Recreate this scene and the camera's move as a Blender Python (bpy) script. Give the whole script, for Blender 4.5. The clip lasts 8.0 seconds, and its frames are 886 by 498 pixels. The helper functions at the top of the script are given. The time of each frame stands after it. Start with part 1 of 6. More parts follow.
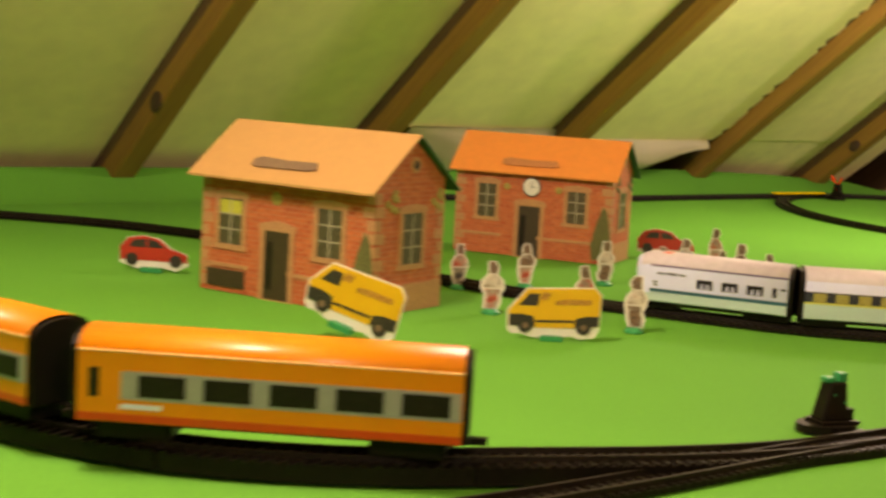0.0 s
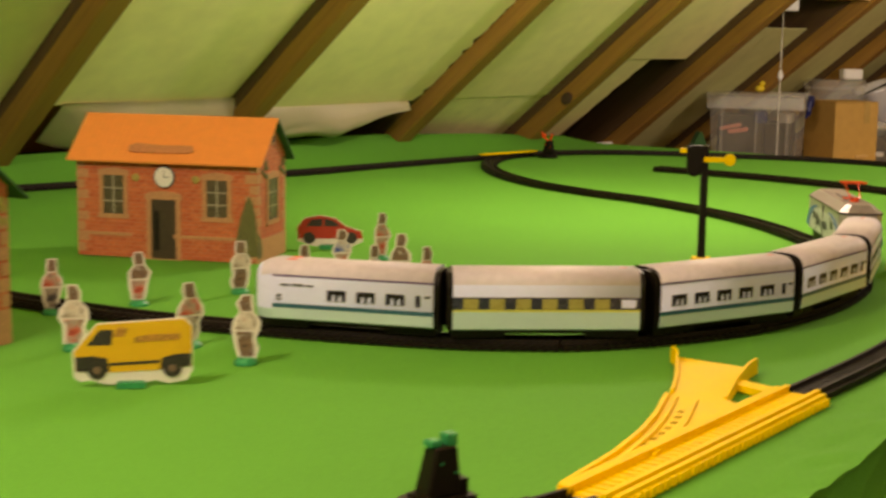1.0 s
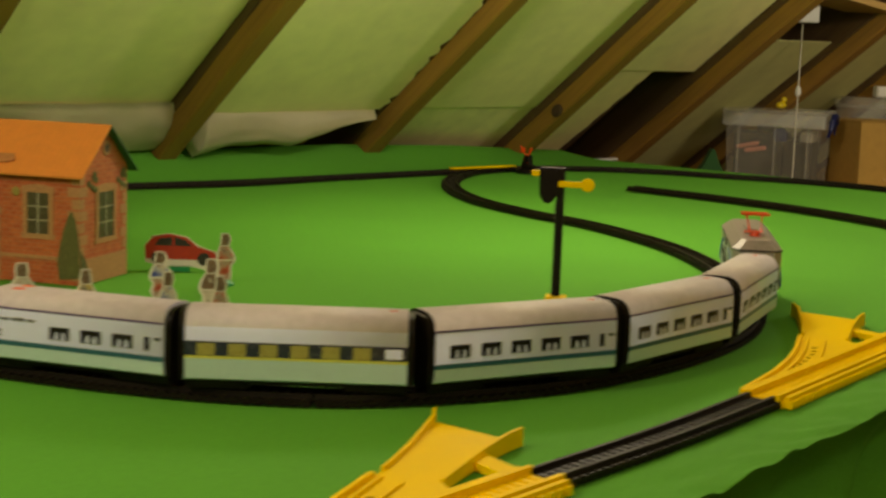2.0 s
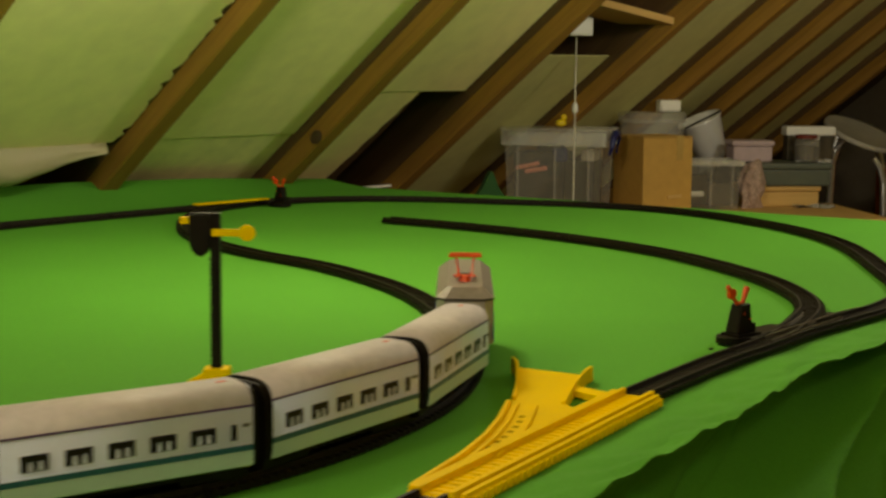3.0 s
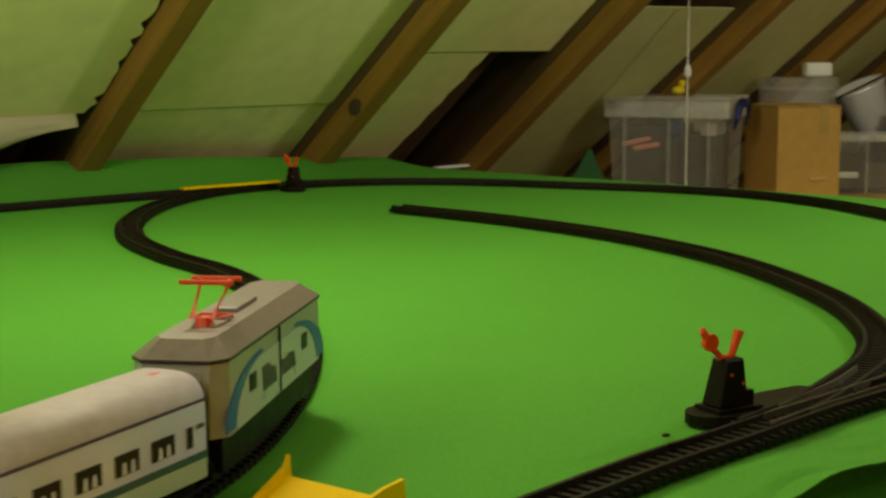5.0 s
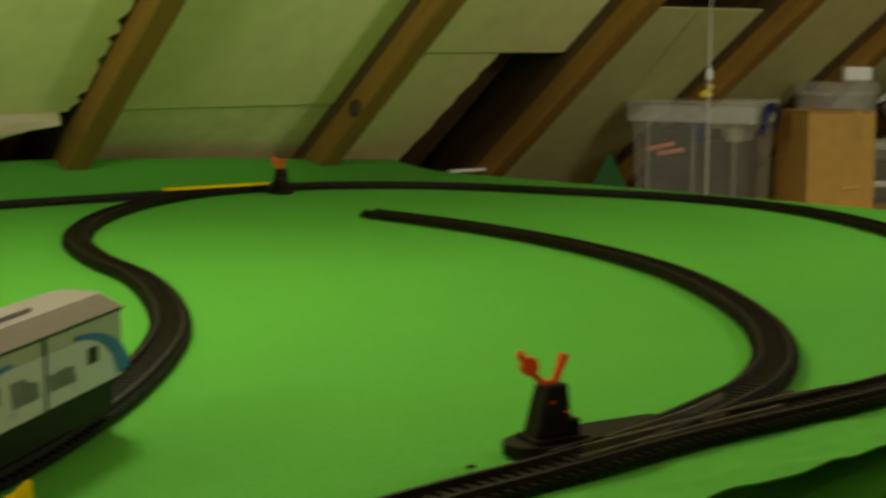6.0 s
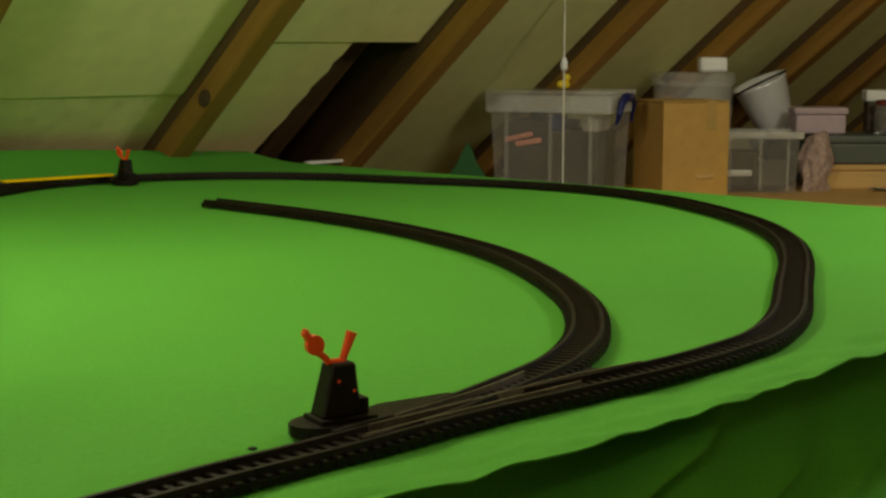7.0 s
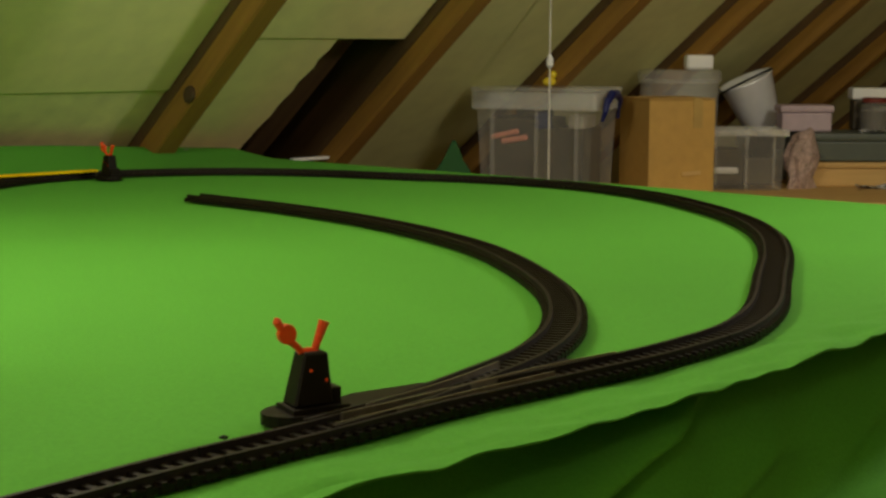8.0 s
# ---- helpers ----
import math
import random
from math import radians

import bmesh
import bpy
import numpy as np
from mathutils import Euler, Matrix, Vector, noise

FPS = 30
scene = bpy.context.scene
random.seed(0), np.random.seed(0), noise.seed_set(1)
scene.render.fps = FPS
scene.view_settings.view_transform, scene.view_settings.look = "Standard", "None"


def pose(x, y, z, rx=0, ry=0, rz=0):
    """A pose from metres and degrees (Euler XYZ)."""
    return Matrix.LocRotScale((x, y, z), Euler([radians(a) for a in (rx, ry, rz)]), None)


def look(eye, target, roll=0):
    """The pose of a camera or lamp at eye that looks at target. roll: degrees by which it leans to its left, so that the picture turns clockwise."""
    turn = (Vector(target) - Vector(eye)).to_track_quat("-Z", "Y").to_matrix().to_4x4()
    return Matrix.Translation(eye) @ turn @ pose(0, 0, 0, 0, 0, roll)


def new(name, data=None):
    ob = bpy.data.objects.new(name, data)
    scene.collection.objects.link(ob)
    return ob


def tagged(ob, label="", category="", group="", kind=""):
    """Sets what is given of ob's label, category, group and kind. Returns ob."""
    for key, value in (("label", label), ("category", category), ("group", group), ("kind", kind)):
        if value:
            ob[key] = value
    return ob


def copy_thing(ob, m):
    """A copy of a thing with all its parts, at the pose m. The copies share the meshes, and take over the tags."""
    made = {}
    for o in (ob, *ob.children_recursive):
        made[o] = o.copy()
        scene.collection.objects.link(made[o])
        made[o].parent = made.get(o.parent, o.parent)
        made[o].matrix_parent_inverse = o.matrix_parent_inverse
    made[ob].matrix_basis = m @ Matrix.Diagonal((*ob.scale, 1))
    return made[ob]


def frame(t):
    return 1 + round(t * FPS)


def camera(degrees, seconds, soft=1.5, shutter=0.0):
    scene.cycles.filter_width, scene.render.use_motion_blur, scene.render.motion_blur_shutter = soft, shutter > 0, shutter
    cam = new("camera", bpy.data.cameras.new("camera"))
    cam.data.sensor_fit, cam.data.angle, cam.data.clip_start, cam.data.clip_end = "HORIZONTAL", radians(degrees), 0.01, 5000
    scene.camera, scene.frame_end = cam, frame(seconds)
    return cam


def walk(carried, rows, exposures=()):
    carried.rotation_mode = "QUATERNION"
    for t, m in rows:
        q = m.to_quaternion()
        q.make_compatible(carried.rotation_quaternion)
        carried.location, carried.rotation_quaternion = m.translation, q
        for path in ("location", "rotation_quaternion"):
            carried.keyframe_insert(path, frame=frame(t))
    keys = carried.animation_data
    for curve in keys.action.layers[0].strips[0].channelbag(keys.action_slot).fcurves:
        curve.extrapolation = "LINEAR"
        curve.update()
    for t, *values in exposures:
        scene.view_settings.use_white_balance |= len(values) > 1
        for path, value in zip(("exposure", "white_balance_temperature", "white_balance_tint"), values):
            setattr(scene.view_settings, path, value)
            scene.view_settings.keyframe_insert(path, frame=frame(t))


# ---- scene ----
cam = camera(33.0, 8.0, soft=2.7, shutter=0.5)
PATH = [
    (0, (0.0190, -0.3955, 0.2270), (0.1668, 0.5860, 0.1056), 3.28),
    (0.3, (0.0879, -0.3360, 0.2386), (0.2565, 0.6405, 0.1050), 2.16),
    (0.5, (0.1377, -0.2789, 0.2380), (0.3486, 0.6895, 0.1047), 1.28),
    (1, (0.2017, -0.1721, 0.2438), (0.5014, 0.7707, 0.0979), 0.92),
    (1.2, (0.2489, -0.1410, 0.2425), (0.5474, 0.8026, 0.0991), 1.33),
    (2.3, (0.5596, -0.0239, 0.2446), (0.7840, 0.9404, 0.1033), 2.03),
    (2.5, (0.5999, 0.0182, 0.2513), (0.8895, 0.9664, 0.1214), 2.35),
    (3, (0.6620, 0.0994, 0.2415), (1.0062, 1.0300, 0.1172), 0.48),
    (3.5, (0.8226, 0.2112, 0.2226), (1.0835, 1.1704, 0.1132), 0.77),
    (4, (0.9395, 0.2623, 0.2139), (1.1420, 1.2337, 0.0897), 0.16),
    (4.5, (1.0001, 0.3808, 0.1991), (1.2176, 1.3475, 0.0642), -0.46),
    (4.7, (1.0100, 0.4337, 0.2041), (1.2368, 1.3983, 0.0692), -0.40),
    (5.8, (1.1816, 0.5344, 0.1865), (1.2941, 1.5170, 0.0385), 0.34),
    (6, (1.2008, 0.5219, 0.1973), (1.3414, 1.5026, 0.0617), 0.12),
    (6.5, (1.2299, 0.5134, 0.1952), (1.4086, 1.4890, 0.0677), 0.45),
    (7, (1.2516, 0.5281, 0.1847), (1.4662, 1.4952, 0.0478), 0.07),
    (7.5, (1.2573, 0.5319, 0.1798), (1.4708, 1.4992, 0.0430), 0.03),
    (8, (1.2601, 0.5246, 0.1799), (1.4804, 1.4904, 0.0429), 0.16),
]
walk(cam, [(t, look(eye, target, roll)) for t, eye, target, roll in PATH], [(0, 1.20, 7350, 34), (1.1, 0.97, 7250, 27), (2.4, 0.34, 7150, 6), (4.0, 0.46, 6950, 3), (4.7, 0.42, 6750, 1), (6.0, 0.36, 6300, -1), (8, 0.50, 6250, 9)])

# ---- world and lights ----
world = bpy.data.worlds.new("attic_air")
scene.world = world
world.use_nodes = True
world.node_tree.nodes["Background"].inputs[0].default_value = (1.0, 0.86, 0.62, 1)
world.node_tree.nodes["Background"].inputs[1].default_value = 0.005


def lamp(name, place, watts, size, colour):
    data = bpy.data.lights.new(name, "POINT")
    data.energy, data.shadow_soft_size, data.color = watts, size, colour
    ob = new(name, data)
    ob.location = place
    return ob


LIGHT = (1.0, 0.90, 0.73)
lamp("bulb_over_layout", (1.07, 1.64, 0.53), 6.0, 0.05, LIGHT)
# unseen fill lamp added at the left to light roof and cloth
lamp("left_fill_light", (-0.20, 0.45, 0.82), 12.8, 0.10, LIGHT)
lamp("bulb_by_bench", (2.38, 1.80, 0.54), 11.0, 0.06, LIGHT)
# unseen fill lamp added behind the camera to brighten the near cloth
lamp("rear_fill_light", (0.45, -0.80, 0.92), 9.4, 0.08, LIGHT)

K = 0.16  # metres per unit of the layout plan, which is fitted to the camera's view


def P(x, y, z=0.0):
    return Vector((x * K, y * K, z * K))


# ---- materials ----
def mat(name, colour, rough=0.6, metal=0.0, vary=0.12, grain=60.0, bump=0.15, blotch=6.0, spec=0.5, alpha=1.0, transmission=0.0):
    m = bpy.data.materials.new(name)
    m.use_nodes = True
    nt = m.node_tree
    b = nt.nodes["Principled BSDF"]
    co = nt.nodes.new("ShaderNodeTexCoord")
    n1, n2 = nt.nodes.new("ShaderNodeTexNoise"), nt.nodes.new("ShaderNodeTexNoise")
    n1.inputs["Scale"].default_value, n2.inputs["Scale"].default_value = grain, blotch
    n1.inputs["Detail"].default_value, n2.inputs["Detail"].default_value = 4, 3
    add = nt.nodes.new("ShaderNodeMath")
    add.operation = "ADD"
    mr = nt.nodes.new("ShaderNodeMapRange")
    mr.inputs["From Min"].default_value, mr.inputs["From Max"].default_value = 0.6, 1.4
    mr.inputs["To Min"].default_value, mr.inputs["To Max"].default_value = 1 - vary, 1 + vary
    mul = nt.nodes.new("ShaderNodeVectorMath")
    mul.operation = "SCALE"
    mul.inputs[0].default_value = colour[:3]
    for n in (n1, n2):
        nt.links.new(co.outputs["Object"], n.inputs["Vector"])
    nt.links.new(n1.outputs["Fac"], add.inputs[0])
    nt.links.new(n2.outputs["Fac"], add.inputs[1])
    nt.links.new(add.outputs[0], mr.inputs["Value"])
    nt.links.new(mr.outputs[0], mul.inputs["Scale"])
    nt.links.new(mul.outputs[0], b.inputs["Base Color"])
    rr = nt.nodes.new("ShaderNodeMapRange")
    rr.inputs["To Min"].default_value, rr.inputs["To Max"].default_value = max(0.03, rough - 0.1), min(1.0, rough + 0.1)
    nt.links.new(n2.outputs["Fac"], rr.inputs["Value"])
    nt.links.new(rr.outputs[0], b.inputs["Roughness"])
    if bump:
        bp = nt.nodes.new("ShaderNodeBump")
        bp.inputs["Strength"].default_value, bp.inputs["Distance"].default_value = bump, 0.001
        nt.links.new(n1.outputs["Fac"], bp.inputs["Height"])
        nt.links.new(bp.outputs[0], b.inputs["Normal"])
    b.inputs["Metallic"].default_value = metal
    b.inputs["Specular IOR Level"].default_value = spec
    b.inputs["Alpha"].default_value = alpha
    b.inputs["Transmission Weight"].default_value = transmission
    return m


def wood(name, light, dark, scale=9.0, rough=0.7):
    """Planed timber with its grain along the local x axis."""
    m = mat(name, light, rough, bump=0)
    nt = m.node_tree
    b = nt.nodes["Principled BSDF"]
    co, mp = nt.nodes.new("ShaderNodeTexCoord"), nt.nodes.new("ShaderNodeMapping")
    mp.inputs["Scale"].default_value = (0.06, 1.0, 1.0)
    n = nt.nodes.new("ShaderNodeTexNoise")
    n.inputs["Scale"].default_value, n.inputs["Detail"].default_value, n.inputs["Distortion"].default_value = scale * 7, 6, 1.2
    big = nt.nodes.new("ShaderNodeTexNoise")
    big.inputs["Scale"].default_value = 2.5
    ad = nt.nodes.new("ShaderNodeMath")
    ad.operation = "MULTIPLY_ADD"
    ad.inputs[1].default_value, ad.inputs[2].default_value = 0.6, 0.0
    rp = nt.nodes.new("ShaderNodeValToRGB")
    rp.color_ramp.elements[0].position, rp.color_ramp.elements[0].color = 0.3, (*dark, 1)
    rp.color_ramp.elements[1].position, rp.color_ramp.elements[1].color = 0.75, (*light, 1)
    nt.links.new(co.outputs["Object"], mp.inputs["Vector"])
    nt.links.new(mp.outputs[0], n.inputs["Vector"])
    nt.links.new(co.outputs["Object"], big.inputs["Vector"])
    nt.links.new(n.outputs["Fac"], ad.inputs[0])
    mx = nt.nodes.new("ShaderNodeMath")
    mx.operation = "MULTIPLY_ADD"
    mx.inputs[1].default_value = 0.45
    nt.links.new(big.outputs["Fac"], mx.inputs[0])
    nt.links.new(ad.outputs[0], mx.inputs[2])
    nt.links.new(mx.outputs[0], rp.inputs["Fac"])
    nt.links.new(rp.outputs["Color"], b.inputs["Base Color"])
    bp = nt.nodes.new("ShaderNodeBump")
    bp.inputs["Strength"].default_value, bp.inputs["Distance"].default_value = 0.4, 0.002
    nt.links.new(n.outputs["Fac"], bp.inputs["Height"])
    nt.links.new(bp.outputs[0], b.inputs["Normal"])
    return m


def mottled(name, colours, scale):
    """Printed card whose colours run into one another in small blots."""
    m = mat(name, colours[0], 0.7, bump=0)
    nt = m.node_tree
    co, n, rp = nt.nodes.new("ShaderNodeTexCoord"), nt.nodes.new("ShaderNodeTexNoise"), nt.nodes.new("ShaderNodeValToRGB")
    n.inputs["Scale"].default_value, n.inputs["Detail"].default_value = scale, 4
    while len(rp.color_ramp.elements) < len(colours):
        rp.color_ramp.elements.new(0.5)
    for k, c in enumerate(colours):
        rp.color_ramp.elements[k].position = 0.34 + 0.32 * k / (len(colours) - 1)
        rp.color_ramp.elements[k].color = (*c, 1)
    nt.links.new(co.outputs["Object"], n.inputs["Vector"])
    nt.links.new(n.outputs["Fac"], rp.inputs["Fac"])
    nt.links.new(rp.outputs["Color"], nt.nodes["Principled BSDF"].inputs["Base Color"])
    return m


def bricks(name, a, c, mortar, scale):
    """Printed brickwork on card, laid in the local x-z or y-z plane by the mesh's UV map."""
    m = mat(name, a, 0.75, bump=0)
    nt = m.node_tree
    b = nt.nodes["Principled BSDF"]
    uv = nt.nodes.new("ShaderNodeUVMap")
    br = nt.nodes.new("ShaderNodeTexBrick")
    br.inputs["Color1"].default_value, br.inputs["Color2"].default_value, br.inputs["Mortar"].default_value = (*a, 1), (*c, 1), (*mortar, 1)
    br.inputs["Scale"].default_value = scale
    br.inputs["Mortar Size"].default_value = 0.018
    br.inputs["Bias"].default_value = -0.2
    nz = nt.nodes.new("ShaderNodeTexNoise")
    nz.inputs["Scale"].default_value = 45
    co = nt.nodes.new("ShaderNodeTexCoord")
    nt.links.new(co.outputs["Object"], nz.inputs["Vector"])
    mx = nt.nodes.new("ShaderNodeMix")
    mx.data_type, mx.blend_type = "RGBA", "OVERLAY"
    mx.inputs[0].default_value = 0.45
    nt.links.new(uv.outputs[0], br.inputs["Vector"])
    nt.links.new(br.outputs["Color"], mx.inputs[6])
    nt.links.new(nz.outputs["Fac"], mx.inputs[7])
    nt.links.new(mx.outputs[2], b.inputs["Base Color"])
    return m


CLOTH = mat("green_felt_cloth", (0.094, 0.335, 0.037), 0.9, vary=0.12, grain=420, bump=0.35, blotch=3.0, spec=0.15)
BLACK = mat("black_plastic", (0.0075, 0.0048, 0.0022), 0.5, vary=0.4, grain=200, bump=0.1, blotch=18, spec=0.18)
RAIL = mat("worn_plastic_rail", (0.010, 0.0062, 0.0026), 0.6, vary=0.4, grain=120, bump=0.05, blotch=30, spec=0.2)
YELLOW = mat("yellow_plastic", (0.90, 0.60, 0.0), 0.6, spec=0.06, vary=0.06, grain=150, bump=0.05)
# slots are thin slabs on the surface, their inner shade put into this colour
SLOTM = mat("shaded_yellow_slot", (0.34, 0.19, 0.002), 0.9, bump=0, spec=0.0)
RED = mat("red_orange_plastic", (0.80, 0.07, 0.008), 0.38, vary=0.08, bump=0.03)
GREENP = mat("green_plastic", (0.008, 0.25, 0.08), 0.4, bump=0.03)
WHITE = mat("white_coach_plastic", (0.69, 0.70, 0.98), 0.32, vary=0.04, grain=40, bump=0.02, blotch=12)
SKIRT = mat("pale_green_skirt", (0.43, 0.58, 0.54), 0.35, vary=0.05, bump=0.02)
ROOFGREY = mat("beige_grey_roof", (0.57, 0.51, 0.57), 0.62, spec=0.3, vary=0.10, grain=30, bump=0.03, blotch=25)
PURPLE = mat("purple_line", (0.10, 0.05, 0.16), 0.4, bump=0)
TEAL = mat("dark_teal_stripe", (0.02, 0.10, 0.13), 0.4, bump=0)
BLUE = mat("blue_print", (0.03, 0.12, 0.42), 0.4, vary=0.1, bump=0)
GLASS_D = mat("dark_window_print", (0.014, 0.011, 0.008), 0.4, vary=0.4, grain=90, bump=0, blotch=60, spec=0.2)
EDGE_GLINT = mat("orange_edge_glint", (0.85, 0.50, 0.20), 0.35, bump=0)
GLASS_B = mat("dark_blue_window_band", (0.03, 0.03, 0.055), 0.25, vary=0.3, bump=0, blotch=50)
GLASS_Y = mat("yellowish_window_print", (0.34, 0.29, 0.08), 0.3, vary=0.15, bump=0, blotch=50)
YLINE = mat("lime_line", (0.62, 0.62, 0.10), 0.4, bump=0)
LETTER = mat("grey_letter_print", (0.10, 0.10, 0.10), 0.5, bump=0)
LOCOWHITE = mat("loco_white_print", (0.56, 0.53, 0.60), 0.3, vary=0.05, bump=0.02)
LOCOSILVER = mat("loco_silver_side", (0.40, 0.375, 0.34), 0.35, vary=0.10, bump=0.03, blotch=25)
ORANGE = mat("orange_coach_plastic", (0.78, 0.24, 0.006), 0.33, vary=0.05, bump=0.02)
ORANGERED = mat("red_coach_stripe", (0.62, 0.06, 0.008), 0.35, bump=0.02)
GREYBAND = mat("light_grey_window_band", (0.32, 0.32, 0.32), 0.35, vary=0.1, bump=0.02)
STANDCARD = mat("worn_white_card", (0.72, 0.67, 0.60), 0.8, vary=0.15, grain=300, bump=0.05, blotch=150)
RAIL_GLINT = mat("rail_glint_steel", (0.30, 0.27, 0.22), 0.35, metal=0.8, vary=0.3, grain=150, bump=0.05)
TAG = mat("pink_orange_tag", (0.75, 0.30, 0.20), 0.6, bump=0)
CARD = mat("white_card", (0.72, 0.69, 0.62), 0.8, vary=0.05, bump=0.05)
BRICK = bricks("printed_brick", (0.46, 0.095, 0.028), (0.56, 0.15, 0.045), (0.47, 0.19, 0.085), 9.0)
STONE = mat("printed_beige_stone", (0.46, 0.235, 0.10), 0.8, vary=0.25, grain=120, bump=0.1, blotch=60)
# one roof card in two tones; the different light is put into the colour
TILE_O = mat("orange_card_roof", (0.82, 0.28, 0.05), 0.65, vary=0.08, grain=80, bump=0.05, blotch=15)
TILE_T = mat("tan_lit_card_roof", (0.52, 0.29, 0.10), 0.65, vary=0.08, grain=80, bump=0.05, blotch=15)
GREENCARD = mat("dark_green_card", (0.02, 0.10, 0.02), 0.8, bump=0.05)
SIGNGREY = mat("grey_sign_print", (0.19, 0.12, 0.07), 0.7, vary=0.2, bump=0, blotch=60)
SIGNRUST = mat("faded_brown_sign_print", (0.50, 0.20, 0.07), 0.7, vary=0.2, bump=0, blotch=60)
LANTERN = mat("dull_yellow_print", (0.34, 0.28, 0.06), 0.7, vary=0.3, bump=0, blotch=70)
BUSH = mat("printed_bush", (0.115, 0.115, 0.032), 0.8, vary=0.6, grain=200, bump=0, blotch=90)
PANE = mat("printed_pane", (0.085, 0.072, 0.038), 0.35, vary=0.6, grain=60, bump=0, blotch=70)
PANE_Y = mat("lit_printed_pane", (0.50, 0.48, 0.06), 0.4, vary=0.2, bump=0, blotch=50)
DOORM = mat("dark_printed_door", (0.045, 0.030, 0.012), 0.6, vary=0.4, bump=0, blotch=80)
BARS = mat("pale_printed_bars", (0.38, 0.34, 0.24), 0.7, vary=0.2, bump=0)
LOCOROOF = mat("mauve_grey_roof", (0.24, 0.20, 0.195), 0.4, vary=0.15, grain=40, bump=0.04, blotch=25)
VAN = mat("yellow_print", (0.70, 0.40, 0.008), 0.5, vary=0.06, bump=0)
VANMARK = mat("brownish_print_on_yellow", (0.42, 0.20, 0.03), 0.5, vary=0.4, bump=0, blotch=60)
CARRED = mat("red_print", (0.45, 0.03, 0.012), 0.5, vary=0.15, bump=0, blotch=50)
DARK = mat("dark_print", (0.03, 0.025, 0.02), 0.5, vary=0.3, bump=0)
RAFTER = wood("rafter_timber", (0.38, 0.20, 0.028), (0.20, 0.10, 0.015))
DARKWOOD = wood("dark_rafter_timber", (0.15, 0.085, 0.030), (0.070, 0.038, 0.014))
SARK = wood("dark_roof_boards", (0.10, 0.055, 0.022), (0.035, 0.018, 0.008))
PANEL = mat("pale_insulation_panel", (0.90, 0.80, 0.40), 0.75, vary=0.10, grain=25, bump=0.1, blotch=3.0)
PANELG = mat("grey_insulation_panel", (0.64, 0.63, 0.28), 0.8, vary=0.1, grain=25, bump=0.1, blotch=3.0)
EAVES_TONE = mat("shade_toned_eaves_panel", (0.82, 0.73, 0.37), 0.8, vary=0.16, grain=30, bump=0.1, blotch=7.0)
FOIL = mat("creased_foil_roll", (0.80, 0.71, 0.49), 0.45, metal=0.0, vary=0.1, grain=12, bump=0.5, blotch=5)
BENCHW = wood("pine_bench", (0.66, 0.43, 0.15), (0.52, 0.31, 0.10))
CARTON = mat("brown_carton", (0.54, 0.32, 0.075), 0.8, vary=0.1, grain=60, bump=0.1, blotch=8)
TAPE = mat("packing_tape", (0.50, 0.33, 0.10), 0.25, bump=0)
METAL = mat("brushed_metal", (0.72, 0.72, 0.72), 0.28, metal=0.9, vary=0.05, bump=0.03)
WHITEP = mat("white_plastic", (0.80, 0.79, 0.75), 0.4, vary=0.04, bump=0.02)
BLUEP = mat("blue_plastic_clip", (0.008, 0.014, 0.10), 0.35, bump=0)
DUCK = mat("yellow_toy", (0.80, 0.60, 0.02), 0.4, bump=0)
FLOORM = wood("attic_floorboards", (0.26, 0.16, 0.08), (0.13, 0.075, 0.035))
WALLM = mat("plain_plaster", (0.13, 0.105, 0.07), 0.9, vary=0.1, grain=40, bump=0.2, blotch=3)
CORDM = mat("white_cord", (0.70, 0.66, 0.55), 0.8, bump=0)
GREYBOX = mat("grey_toolbox", (0.085, 0.10, 0.075), 0.5, bump=0.05)
PINK = mat("pale_pink_box", (0.50, 0.38, 0.40), 0.6, bump=0.05)
DULLRED = mat("dull_red_lid", (0.16, 0.025, 0.015), 0.5, bump=0)
SEATM = mat("grey_seat_shell", (0.55, 0.52, 0.44), 0.55, bump=0.05)
ORANGET = mat("orange_toy", (0.75, 0.22, 0.02), 0.5, bump=0.05)
CLEAR = mat("clear_plastic", (0.92, 0.88, 0.76), 0.12, vary=0.03, bump=0.02, alpha=0.14)
MILKY = mat("milky_plastic_rim", (0.95, 0.94, 0.86), 0.3, vary=0.05, bump=0.02, alpha=0.26)


# ---- builders ----
def part(name, bm, material, parent=None, label="", smooth=False):
    """Links a bmesh as one mesh object; material: one, or a list for the faces' slots."""
    me = bpy.data.meshes.new(name)
    bmesh.ops.recalc_face_normals(bm, faces=bm.faces)
    if smooth:
        for f in bm.faces:
            f.smooth = True
    bm.to_mesh(me)
    bm.free()
    for m in material if isinstance(material, (list, tuple)) else [material]:
        me.materials.append(m)
    ob = new(name, me)
    if parent:
        ob.parent = parent
    if label:
        ob["label"] = label
    return ob


def empty(name, m, label, category, group="", kind=""):
    ob = new(name)
    ob.empty_display_size = 0.02
    ob.matrix_basis = m
    return tagged(ob, label, category, group, kind)


def frame_at(x, y, dx, dy, z=0.0):
    """A pose with its x axis along (dx, dy) on the table."""
    return Matrix.Translation((x, y, z)) @ Matrix.Rotation(math.atan2(dy, dx), 4, "Z")


